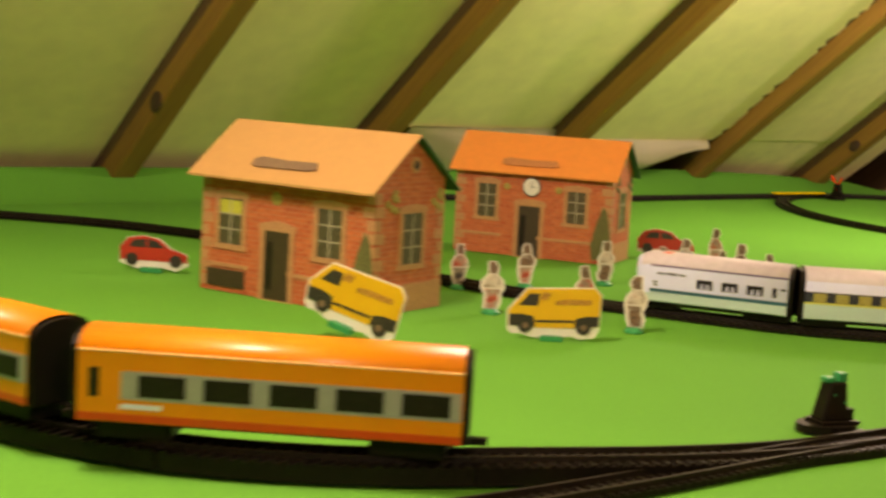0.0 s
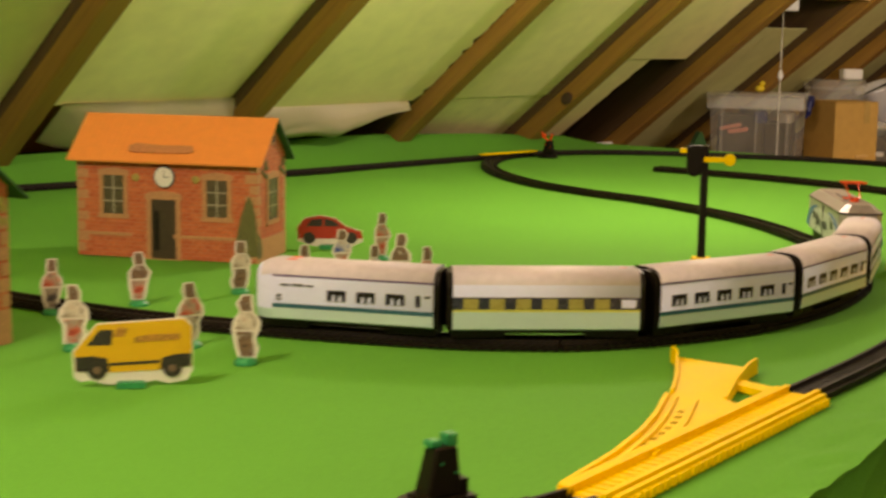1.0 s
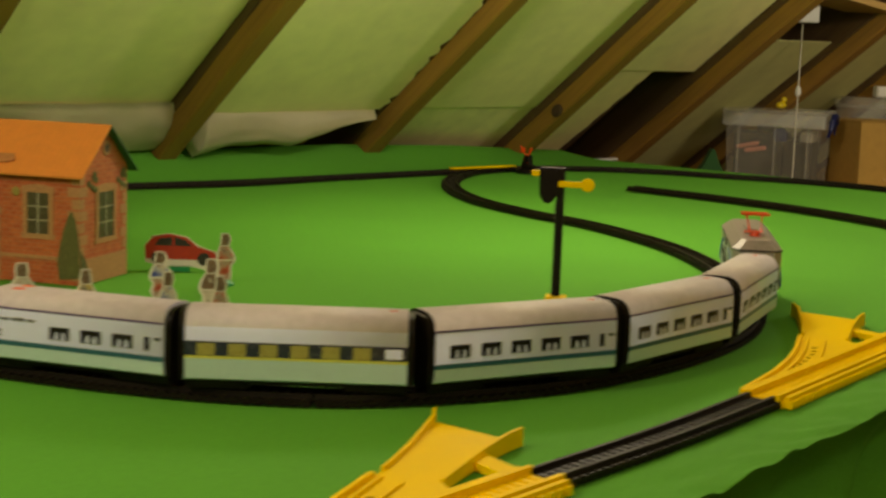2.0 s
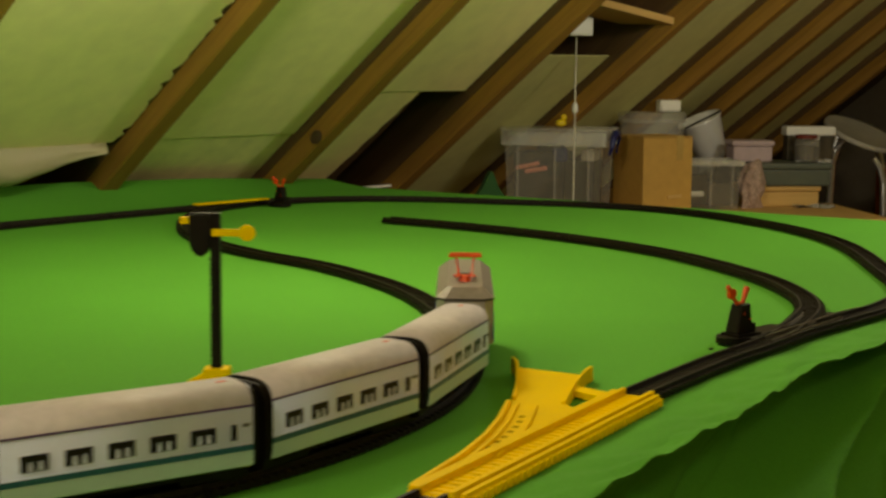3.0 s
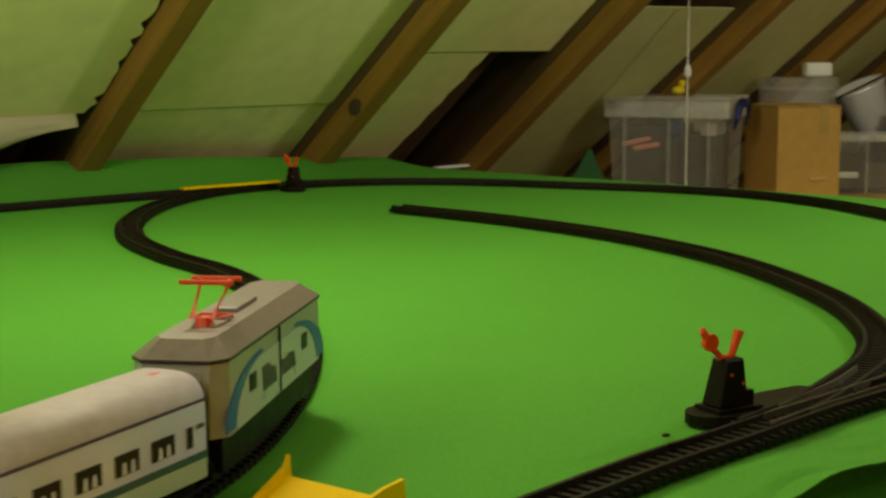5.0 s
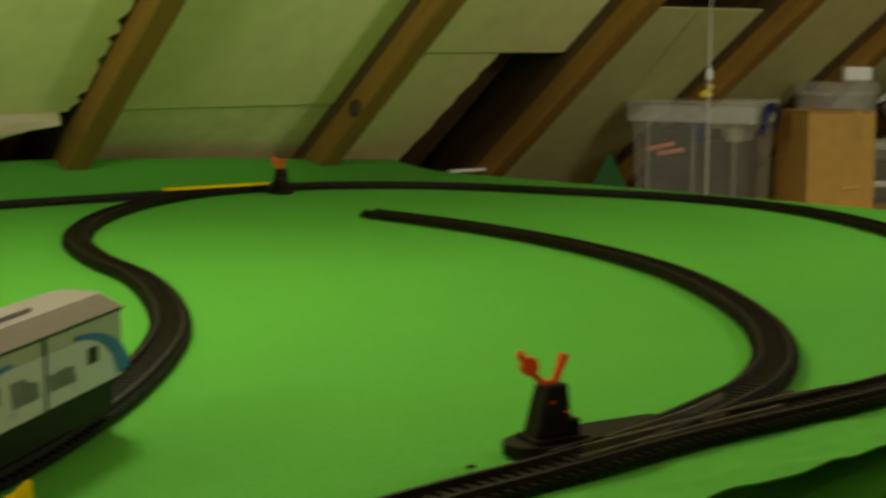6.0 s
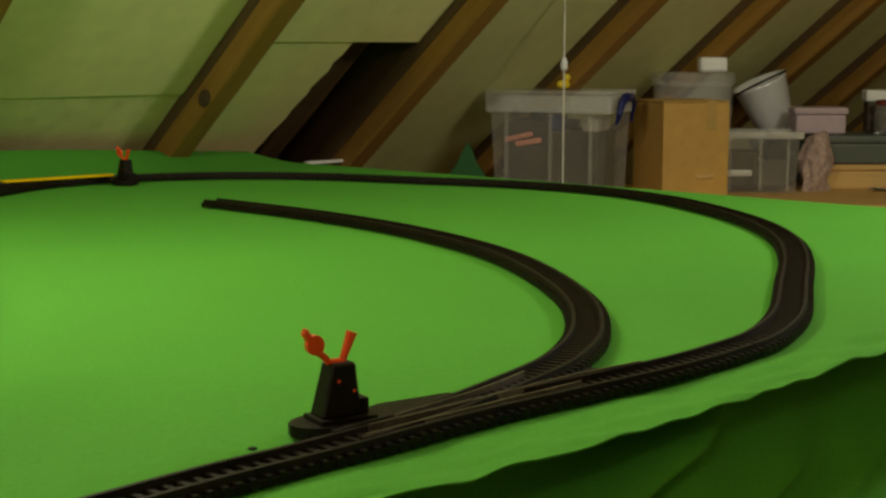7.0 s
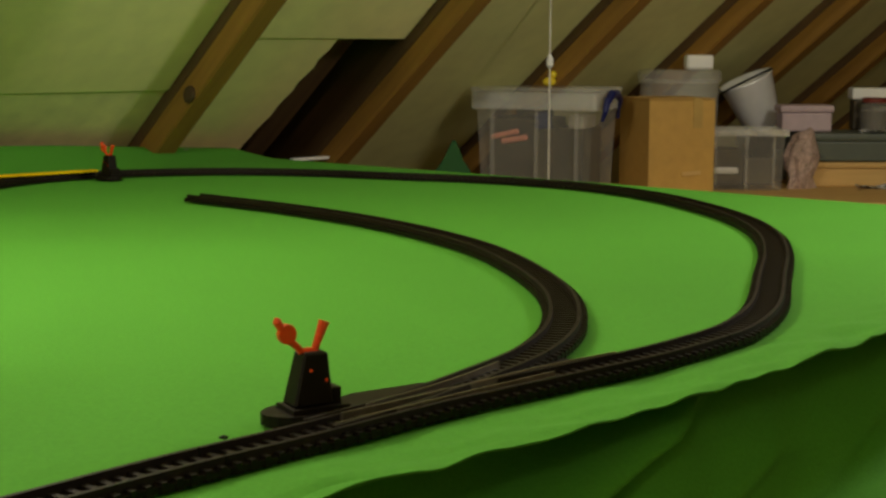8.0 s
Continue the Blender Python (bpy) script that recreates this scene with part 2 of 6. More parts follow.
def box(bm, x0, x1, y0, y1, z0, z1, m=None, slot=0, bevel=0.0):
    r = bmesh.ops.create_cube(bm, size=1)
    vs = r["verts"]
    bmesh.ops.scale(bm, vec=(x1 - x0, y1 - y0, z1 - z0), verts=vs)
    bmesh.ops.translate(bm, vec=((x0 + x1) / 2, (y0 + y1) / 2, (z0 + z1) / 2), verts=vs)
    if bevel:
        es = list({e for v in vs for e in v.link_edges})
        out = bmesh.ops.bevel(bm, geom=es, offset=bevel, segments=2, affect="EDGES", profile=0.6)
        vs = list({v for f in out["faces"] for v in f.verts} | {v for v in vs if v.is_valid})
    if m is not None:
        bmesh.ops.transform(bm, matrix=m, verts=vs)
    if slot:
        for f in {f for v in vs for f in v.link_faces}:
            f.material_index = slot
    return vs


def prism(bm, pts, a, b, axis="y", m=None, slot=0):
    """Extrudes the polygon pts (two coordinates) from a to b along the given axis."""
    def at(p, d):
        return {"y": (p[0], d, p[1]), "x": (d, p[0], p[1]), "z": (p[0], p[1], d)}[axis]
    lo, hi = [bm.verts.new(at(p, a)) for p in pts], [bm.verts.new(at(p, b)) for p in pts]
    n = len(pts)
    fs = [bm.faces.new(lo), bm.faces.new(list(reversed(hi)))]
    fs += [bm.faces.new((lo[i], lo[(i + 1) % n], hi[(i + 1) % n], hi[i])) for i in range(n)]
    if m is not None:
        bmesh.ops.transform(bm, matrix=m, verts=lo + hi)
    for f in fs:
        f.material_index = slot
    return lo + hi


def tube(bm, pts, r, n=8, slot=0):
    """A round rod along pts."""
    rings = []
    pts = [Vector(p) for p in pts]
    for i, p in enumerate(pts):
        t = (pts[min(i + 1, len(pts) - 1)] - pts[max(i - 1, 0)]).normalized()
        a = t.orthogonal().normalized() if abs(t.z) > 0.9 else t.cross(Vector((0, 0, 1))).normalized()
        b = t.cross(a)
        rr = r[i] if isinstance(r, (list, tuple)) else r
        rings.append([bm.verts.new(p + rr * (math.cos(2 * math.pi * k / n) * a + math.sin(2 * math.pi * k / n) * b)) for k in range(n)])
    for u, v in zip(rings, rings[1:]):
        for k in range(n):
            bm.faces.new((u[k], u[(k + 1) % n], v[(k + 1) % n], v[k])).material_index = slot
    bm.faces.new(list(reversed(rings[0]))).material_index = slot
    bm.faces.new(rings[-1]).material_index = slot


def lathe(bm, prof, n=24, m=None, slot=0):
    """Turns a profile of (radius, height) about z."""
    rings = [[bm.verts.new((r * math.cos(2 * math.pi * k / n), r * math.sin(2 * math.pi * k / n), z)) for k in range(n)] for r, z in prof]
    for u, v in zip(rings, rings[1:]):
        for k in range(n):
            bm.faces.new((u[k], u[(k + 1) % n], v[(k + 1) % n], v[k])).material_index = slot
    bm.faces.new(list(reversed(rings[0]))).material_index = slot
    bm.faces.new(rings[-1]).material_index = slot
    if m is not None:
        bmesh.ops.transform(bm, matrix=m, verts=[v for r in rings for v in r])


def ribbon(bm, pts, prof, slot=0):
    """Sweeps the closed profile of (side, height) along plan points."""
    rings = []
    for i, p in enumerate(pts):
        t = pts[min(i + 1, len(pts) - 1)] - pts[max(i - 1, 0)]
        s = Vector((-t.y, t.x, 0)).normalized()
        rings.append([bm.verts.new((p.x + s.x * a, p.y + s.y * a, p.z + h)) for a, h in prof])
    n = len(prof)
    for u, v in zip(rings, rings[1:]):
        for k in range(n):
            bm.faces.new((u[k], u[(k + 1) % n], v[(k + 1) % n], v[k])).material_index = slot
    bm.faces.new(list(reversed(rings[0])))
    bm.faces.new(rings[-1])


class Line:
    """A smooth line through plan points, by arc length, in metres."""

    def __init__(self, pts):
        c = [P(*p) for p in pts]
        c = [2 * c[0] - c[1]] + c + [2 * c[-1] - c[-2]]
        out = []
        for i in range(1, len(c) - 2):
            for k in range(24):
                t = k / 24
                a, b, d, e = c[i - 1], c[i], c[i + 1], c[i + 2]
                out.append(0.5 * (2 * b + (d - a) * t + (2 * a - 5 * b + 4 * d - e) * t * t + (3 * b - a - 3 * d + e) * t ** 3))
        out.append(c[-2])
        self.p = out
        self.s = [0.0]
        for u, v in zip(out, out[1:]):
            self.s.append(self.s[-1] + (v - u).length)
        self.length = self.s[-1]

    def at(self, s):
        s = min(max(s, 0), self.length)
        i = min(max(int(np.searchsorted(self.s, s)) - 1, 0), len(self.p) - 2)
        f = (s - self.s[i]) / max(self.s[i + 1] - self.s[i], 1e-9)
        return self.p[i].lerp(self.p[i + 1], f)

    def way(self, s):
        return (self.at(s + 0.004) - self.at(s - 0.004)).normalized()

    def stretch(self, a, b, step=0.012):
        n = max(2, int((b - a) / step) + 1)
        return [self.at(a + (b - a) * i / (n - 1)) for i in range(n)]


# ---- the attic ----
EAVES, PITCHED = radians(30), radians(38)
WX, WY = Vector((math.cos(EAVES), math.sin(EAVES), 0)), Vector((-math.sin(EAVES), math.cos(EAVES), 0))  # along the eaves, and out towards them
UP = Vector((0, 0, 1))
SLOPE = UP * math.sin(PITCHED) - WY * math.cos(PITCHED)
OUT = WY * math.sin(PITCHED) + UP * math.cos(PITCHED)
ROOF = 1.14  # how far the rafters' faces lie from the origin


def roof_point(w, h, deep=0.0):
    """A place on the rafters' plane: w along the eaves, h above the table, deep metres behind the plane."""
    return WX * w + WY * ((ROOF - h * math.cos(PITCHED)) / math.sin(PITCHED)) + UP * h + OUT * deep


ROOF_TURN = Matrix((SLOPE, WX * -1, OUT)).transposed().to_4x4()  # x up the slope, z outwards
ALONG = Matrix.Rotation(EAVES, 4, "Z")


def roof_pose(w, h, deep=0.0):
    return Matrix.Translation(roof_point(w, h, deep)) @ ROOF_TURN


FLOOR_Z = -0.72
bm = bmesh.new()
box(bm, -4, 7, -4, 3.2, FLOOR_Z - 0.1, FLOOR_Z, ALONG)
tagged(part("floor", bm, FLOORM), "brown boarded attic floor in shade", "floor", kind="structure")
bm = bmesh.new()
box(bm, -1.3, 3.4, -5.6, 3.2, 0.115, 0.16, roof_pose(0, 0))
tagged(part("ceiling", bm, SARK), "dark boarded underside of the pitched roof", "ceiling", kind="structure")
# the other slope, behind the camera, unseen and pale to bounce fill light, and the gables
bm = bmesh.new()
prism(bm, [(-3.6, FLOOR_Z), (-0.58, 1.95), (-0.50, 1.88), (-3.45, FLOOR_Z)], -3.0, 5.45, "x", ALONG)
tagged(part("wall_south", bm, PANEL), "unseen pale slope closing the attic, which bounces fill light", "wall", kind="structure")
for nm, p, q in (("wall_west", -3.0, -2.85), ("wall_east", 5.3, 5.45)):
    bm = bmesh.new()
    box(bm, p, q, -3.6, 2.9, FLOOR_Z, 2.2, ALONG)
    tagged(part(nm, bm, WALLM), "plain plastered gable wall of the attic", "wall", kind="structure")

FLANKS = (-1.31, -0.88, -0.45, -0.03, 0.40, 0.835, 1.265, 1.70, 2.138, 2.56, 2.94, 3.31, 3.65, 3.96, 4.27, 4.58)  # the sides that face the left end of the eaves
THICK = 0.038


def timber(i, z0, z1, wide, lo=-0.9, hi=3.0):
    """A rough-sawn length up the slope whose arrises wander a little."""
    bm = bmesh.new()
    cut, ring, c = 60, [], 0.003
    for k in range(cut + 1):
        x = lo + (hi - lo) * k / cut
        a, b = 0.003 * noise.noise((x * 5, i * 3.1, z0 * 40)), 0.003 * noise.noise((x * 5, i * 3.1, 9))
        ring.append([bm.verts.new((x, y, z)) for y, z in ((-wide + a + c, z0), (b - c, z0), (b, z0 + c), (b, z1), (-wide + a, z1), (-wide + a, z0 + c))])
    for u, v in zip(ring, ring[1:]):
        for k in range(6):
            bm.faces.new((u[k], u[(k + 1) % 6], v[(k + 1) % 6], v[k]))
    bm.faces.new(ring[0]), bm.faces.new(ring[-1])
    return bm


for i, w in enumerate(FLANKS):
    # the shade beside the panels is put into the rafter's darker wood
    ob = part("rafter", timber(i, -0.012, 0.114, THICK - 0.003), DARKWOOD)
    ob.matrix_basis = roof_pose(w, 0)
    tagged(ob, "sloping roof's timber rafter, darkened as if shaded, over a browner batten", "rafter", "rafters", "structure")
    part("batten", timber(i + 40, -0.046, -0.0125, THICK), RAFTER, ob, "brown rough-sawn batten")
up = 1 / math.sin(PITCHED)  # metres along the slope for one metre of height
for i, (w, wn) in enumerate(zip(FLANKS, FLANKS[1:])):
    p, q = w + THICK - 0.002, wn - 0.001
    bm = bmesh.new()
    grey, torn = i >= 10, i == 9
    low = -0.02 if i < 6 else 0.115 * up if i < 8 else -0.6
    deep = 0.005
    if torn:
        # the lower board is broken off beside the rafter, and the upper one hangs a little proud
        low = 0.180 * up
        rnd = random.Random(9)
        edge = [(0.186 * up - k * 0.021, -p - 0.212 + 0.010 * k / 6 + rnd.uniform(-0.003, 0.003)) for k in range(25)]
        prism(bm, [(-0.25, -p + 0.001), (0.1835 * up, -p + 0.001), *edge], deep + 0.003, deep + 0.015, "z")
    if i == 7:
        # the board that laps over the dark rafter, with a torn edge
        q = wn - 0.003
        edge = [(2.9, -q)]
        rnd = random.Random(3)
        k = 1.0
        while k > low:
            edge.append((k, -q + rnd.uniform(0.0, 0.005) + (0.009 if rnd.random() < 0.25 else 0)))
            k -= 0.011
        prism(bm, [(low, -p), *reversed(edge), (2.9, -p)], -0.015, -0.003, "z")
    elif i == 8:
        # two lengths that meet a little above the eaves
        box(bm, 0.1055 * up, 2.95, -q, -p, deep - 0.002, deep + 0.016, bevel=0.002)
    elif i == 10:
        box(bm, low, 0.252 * up, -q, -p, deep, deep + 0.002)
    else:
        box(bm, low, 2.95, -q, -p, deep, deep + 0.018, bevel=0.002)
    ob = part("roof_panel", bm, PANELG if grey else PANEL)
    ob.matrix_basis = roof_pose(0, 0)
    tagged(ob, "grey insulation board between the rafters" if grey else "pale cream insulation board between the rafters", "panel", "roof panels", "structure")
# the lower board's slightly darker cream stands in for shade at the eaves
bm = bmesh.new()
box(bm, -0.6, 0.110 * up, -2.558, -2.176, 0.0055, 0.020, bevel=0.001)
ob = part("eaves_panel", bm, EAVES_TONE)
ob.matrix_basis = roof_pose(0, 0)
tagged(ob, "cream board below the pale panel, toned darker for eaves shade", "panel", kind="structure")
# an inner rafter shows in the gap of the broken board
ob = part("inner_rafter", timber(77, 0.05, 0.112, 0.05), DARKWOOD)
ob.matrix_basis = roof_pose(2.85, 0)
tagged(ob, "dark inner rafter behind the broken board", "rafter", kind="structure")
for w, h, r in ((2.5585, 0.131, 1.0), (0.8335, 0.179, 1.25)):
    bm = bmesh.new()
    lathe(bm, [(0.013, -0.002), (0.0125, 0.0015), (0.009, 0.003)], 12, Matrix.Diagonal((1.15 * r, 0.9 * r, 1, 1)))
    ob = part("knot", bm, SARK)
    ob.matrix_basis = roof_pose(w, h, -0.034) @ Matrix.Rotation(radians(-90), 4, "X")
    tagged(ob, "dark round knot in a roof batten", "knot", kind="structure")

# the table and its cloth
TD, TN = Vector((0.8, 0.6, 0)), Vector((-0.6, 0.8, 0))
D0, D1, N0 = -6.0, 18.3, 0.28


def table_point(d, n, z):
    v = (TD * d + TN * n) * K
    return (v.x, v.y, z)


def back_edge(d):
    """Where the cloth ends at the roof: n in plan units, and its height there in metres, lifted to fit the view."""
    n = 10.5
    for _ in range(8):
        v = Vector(table_point(d, n, 0))
        w = v.dot(WX)
        h = float(np.interp(w, (0.6, 2.1, 2.4, 2.8, 3.2), (0.044, 0.043, 0.032, 0.008, -0.001)))
        n += ((ROOF - 0.02 - h * math.cos(PITCHED)) / math.sin(PITCHED) - v.dot(WY)) / (TN.dot(WY) * K)
    return n, h


bm = bmesh.new()
mt = Matrix.Rotation(math.atan2(TD.y, TD.x), 4, "Z")
box(bm, D0 * K, (D1 - 0.1) * K, (N0 + 0.36) * K, 9.4 * K, -0.0085, -0.005, mt)
part_table = part("tabletop", bm, BENCHW)
table = empty("layout_table", Matrix.Identity(4), "large wooden table under the green cloth", "table")
part_table.parent = table
for p in (D0 + 1, 6, D1 - 1):
    for q in (N0 + 1, 8.6):
        bm = bmesh.new()
        box(bm, p * K - 0.03, p * K + 0.03, q * K - 0.03, q * K + 0.03, FLOOR_Z, -0.0086, mt)
        part("leg", bm, BENCHW, table)

bm = bmesh.new()
nd, nn, drop = 560, 110, 47
grid = []
for i in range(nd + 1):
    d = D0 + (D1 - D0) * i / nd
    front = float(np.interp(d, (0, 5, 5.8, 7.3, 8.5, 9.6, 10.4, 10.9, 11.4, 11.7, 12.1, 13.0, 13.7, 18.3), (0.15, 0.15, 0.20, 0.28, 0.33, 0.355, 0.40, 0.42, 0.40, 0.355, 0.325, 0.29, 0.28, 0.26))) + 0.025 * noise.noise((d * 1.7, 1, 0)) + 0.006 * noise.noise((d * 5.0, 2, 0))
    far, high = back_edge(d)
    row = []
    for j in [*range(nn + 1), *range(-1, -drop - 1, -1)]:
        if j >= 0:
            n = front + (far - front) * (j / nn) ** 1.6
            lift = high * max(0.0, 1 - (far - n) / 0.62) ** 1.3
            z = -0.0004 - 0.0016 * max(0.0, noise.noise((d * 0.45, n * 0.45, 0))) + lift
            # the crumpled lip along the front edge
            near = max(0.0, 1 - (n - front) / 0.42)
            z += near * (0.0042 * noise.noise((d * 2.6, n * 5.0, 4)) + 0.0046 * noise.noise((d * 5.5 + n * 7, n * 13.0, 8))) + 0.0022 * near ** 3
            lip = z if j == 0 else lip
            row.append(bm.verts.new(table_point(d, n, z)))
        else:
            k = -j
            hang = 0.0009 * k if k < 5 else 0.006 + 0.0035 * (k - 5) if k < 37 else 0.118 + 0.028 * (k - 37)
            sway = d + 26 * hang if hang < 0.1 else d + 2.6
            fold = noise.noise((sway * 0.75, 3.0, 0)) + 0.35 * noise.noise((sway * 1.6, 7.0, hang * 7)) + 0.10 * noise.noise((sway * 4.0, 2.0, hang * 10))
            # one long fold runs slantwise down from the edge, and the cloth stands out beyond it
            ridge = 0.25 * math.exp(-((sway - 13.05) / 0.24) ** 2) * min(1, max(0, hang - 0.006) / 0.02)
            ridge += 0.26 * min(1, hang / 0.06) * min(1, max(0, (sway - 12.95) / 0.6))
            tuck = min(1, max(0, hang - 0.0015) / 0.008)
            n = front + (0.36 + 0.06 * noise.noise((d * 2.0 + 12 * hang, 5.0, 0))) * tuck - ridge - (0.50 * max(-0.1, fold) + 2.6 * max(0, hang - 0.05)) * min(1, max(0, hang - 0.016) / 0.08)
            row.append(bm.verts.new(table_point(d, n, lip * max(0, 1 - hang / 0.02) - hang)))
    row = row[:nn:-1] + row[:nn + 1]
    grid.append(row)
for u, v in zip(grid, grid[1:]):
    for j in range(len(u) - 1):
        bm.faces.new((u[j], v[j], v[j + 1], u[j + 1]))
tagged(part("table_cloth", bm, CLOTH, smooth=True), "bright green felt cloth spread over the table, hanging in folds", "cloth")

# ---- toy track ----
SLEEPER_W, PITCH, RAIL_TOP = 0.184 * K, 0.048 * K, 0.052 * K
bm = bmesh.new()
prism(bm, [(-0.013 * K, 0), (0.013 * K, 0), (0.010 * K, 0.030 * K), (-0.010 * K, 0.030 * K)], -SLEEPER_W / 2, SLEEPER_W / 2, "y")
sleeper_mesh = bpy.data.meshes.new("sleeper")
bm.to_mesh(sleeper_mesh)
bm.free()
sleeper_mesh.materials.append(BLACK)


def rise(s):
    """How much of its full thickness a bed has at a distance from the line's start."""
    u = min(1.0, max(0.0, (s / K - 0.5) / 1.5))
    return u * u * (3 - 2 * u)


def track(pts, closed_label, z=0.0, seg=1.15, wide=1.0, thick=0.0):
    line = Line(pts)
    count = max(1, round(line.length / (seg * K)))
    for i in range(count):
        a, b = line.length * i / count + 0.0004, line.length * (i + 1) / count - 0.0004
        sec = empty("track_section", Matrix.Translation((0, 0, z)), closed_label, "toy track", "toy track sections")
        path = line.stretch(a, b)
        if thick:  # a thicker bed, except where it joins another line
            path = [p + UP * thick * rise(a + (b - a) * k / (len(path) - 1)) for k, p in enumerate(path)]
        bm = bmesh.new()
        w, h = 0.0895 * wide * K, 0.0245 * K
        ribbon(bm, path, [(-w, 0.001 - thick), (w, 0.001 - thick), (w, h), (-w, h)])
        part("bed", bm, BLACK, sec)
        for side in (-0.057, 0.057):
            bm = bmesh.new()
            r = 0.011 * K
            ribbon(bm, path, [(side * K - r, 0.025 * K), (side * K + r, 0.025 * K), (side * K + r * 0.7, RAIL_TOP), (side * K - r * 0.7, RAIL_TOP)])
            part("rail", bm, RAIL, sec)
        n = max(1, round((b - a) / PITCH))
        for k in range(n):
            s = a + (b - a) * (k + 0.5) / n
            p, t = line.at(s), line.way(s)
            sl = new("sleeper", sleeper_mesh)
            sl.parent = sec
            sl.matrix_basis = frame_at(p.x, p.y, t.x, t.y, 0.0006 + thick * rise(s)) @ Matrix.Diagonal((1, wide, 1, 1))
    return line


S_LINE = [(-3.6, 10.3), (-2.4, 10.1), (-1.5, 9.88), (-0.7, 9.58), (0.1, 9.0), (0.8, 8.2), (1.5, 7.25), (2.1, 6.6), (2.75, 6.12), (3.3, 5.78), (3.76, 5.58), (4.19, 5.5), (4.9, 5.61), (5.47, 5.89), (5.95, 6.25),
          (6.37, 6.7), (6.70, 7.25), (6.95, 7.88), (7.14, 8.65), (7.24, 9.5), (7.20, 10.25), (7.04, 11.08), (6.76, 11.83), (6.56, 12.7), (6.57, 13.7), (6.8, 14.7), (7.23, 15.54), (7.75, 16.0)]
BACK = [(0.25, 8.95), (0.28, 9.8), (0.42, 10.9), (0.75, 12.0), (1.3, 12.72), (2.03, 13.14), (4.25, 13.99), (5.27, 14.55), (6.0, 14.97), (6.8, 15.43), (7.67, 15.93), (8.3, 16.13), (9.0, 16.1), (9.6, 15.85), (10.2, 15.42), (10.91, 14.91), (11.46, 14.25),
        (11.74, 13.5), (11.81, 12.7), (11.76, 11.9), (11.59, 11.17), (11.30, 10.45), (10.95, 9.75), (10.58, 9.02), (10.27, 8.58), (9.99, 8.33), (9.69, 8.12), (9.24, 7.86), (8.81, 7.61), (8.37, 7.31), (7.96, 7.04), (7.2, 6.47)]
SIDING = [(8.5, 13.95), (9.05, 13.13), (9.46, 12.32), (9.73, 11.5), (9.86, 10.66), (9.82, 9.6), (9.63, 8.82), (9.37, 8.3), (9.05, 7.92), (8.75, 7.62), (8.45, 7.38)]
FRONT = [(5.84, 5.3), (5.2, 4.78), (4.55, 4.3)]
LEFT = [(3.12, 3.23), (2.7, 3.04), (2.27, 2.81), (1.79, 2.53), (1.2, 2.2), (0.5, 1.85)]
ORANGE_LINE = [(2.95, 3.16), (2.5, 2.95), (2.05, 2.76), (1.6, 2.61), (1.15, 2.52), (0.7, 2.49), (0.28, 2.54), (-0.05, 2.64), (-0.35, 2.82), (-0.63, 3.04), (-1.03, 3.43), (-1.5, 4.05)]
TRACK_LABEL = "black plastic toy railway track lying on green cloth"
s_line = track(S_LINE, TRACK_LABEL)
track(BACK, TRACK_LABEL)
track(SIDING, TRACK_LABEL, 0.0007)
track(FRONT, TRACK_LABEL)
track(LEFT, TRACK_LABEL)
orange_line = track(ORANGE_LINE, TRACK_LABEL, 0.0007, wide=1.30, thick=0.044 * K)


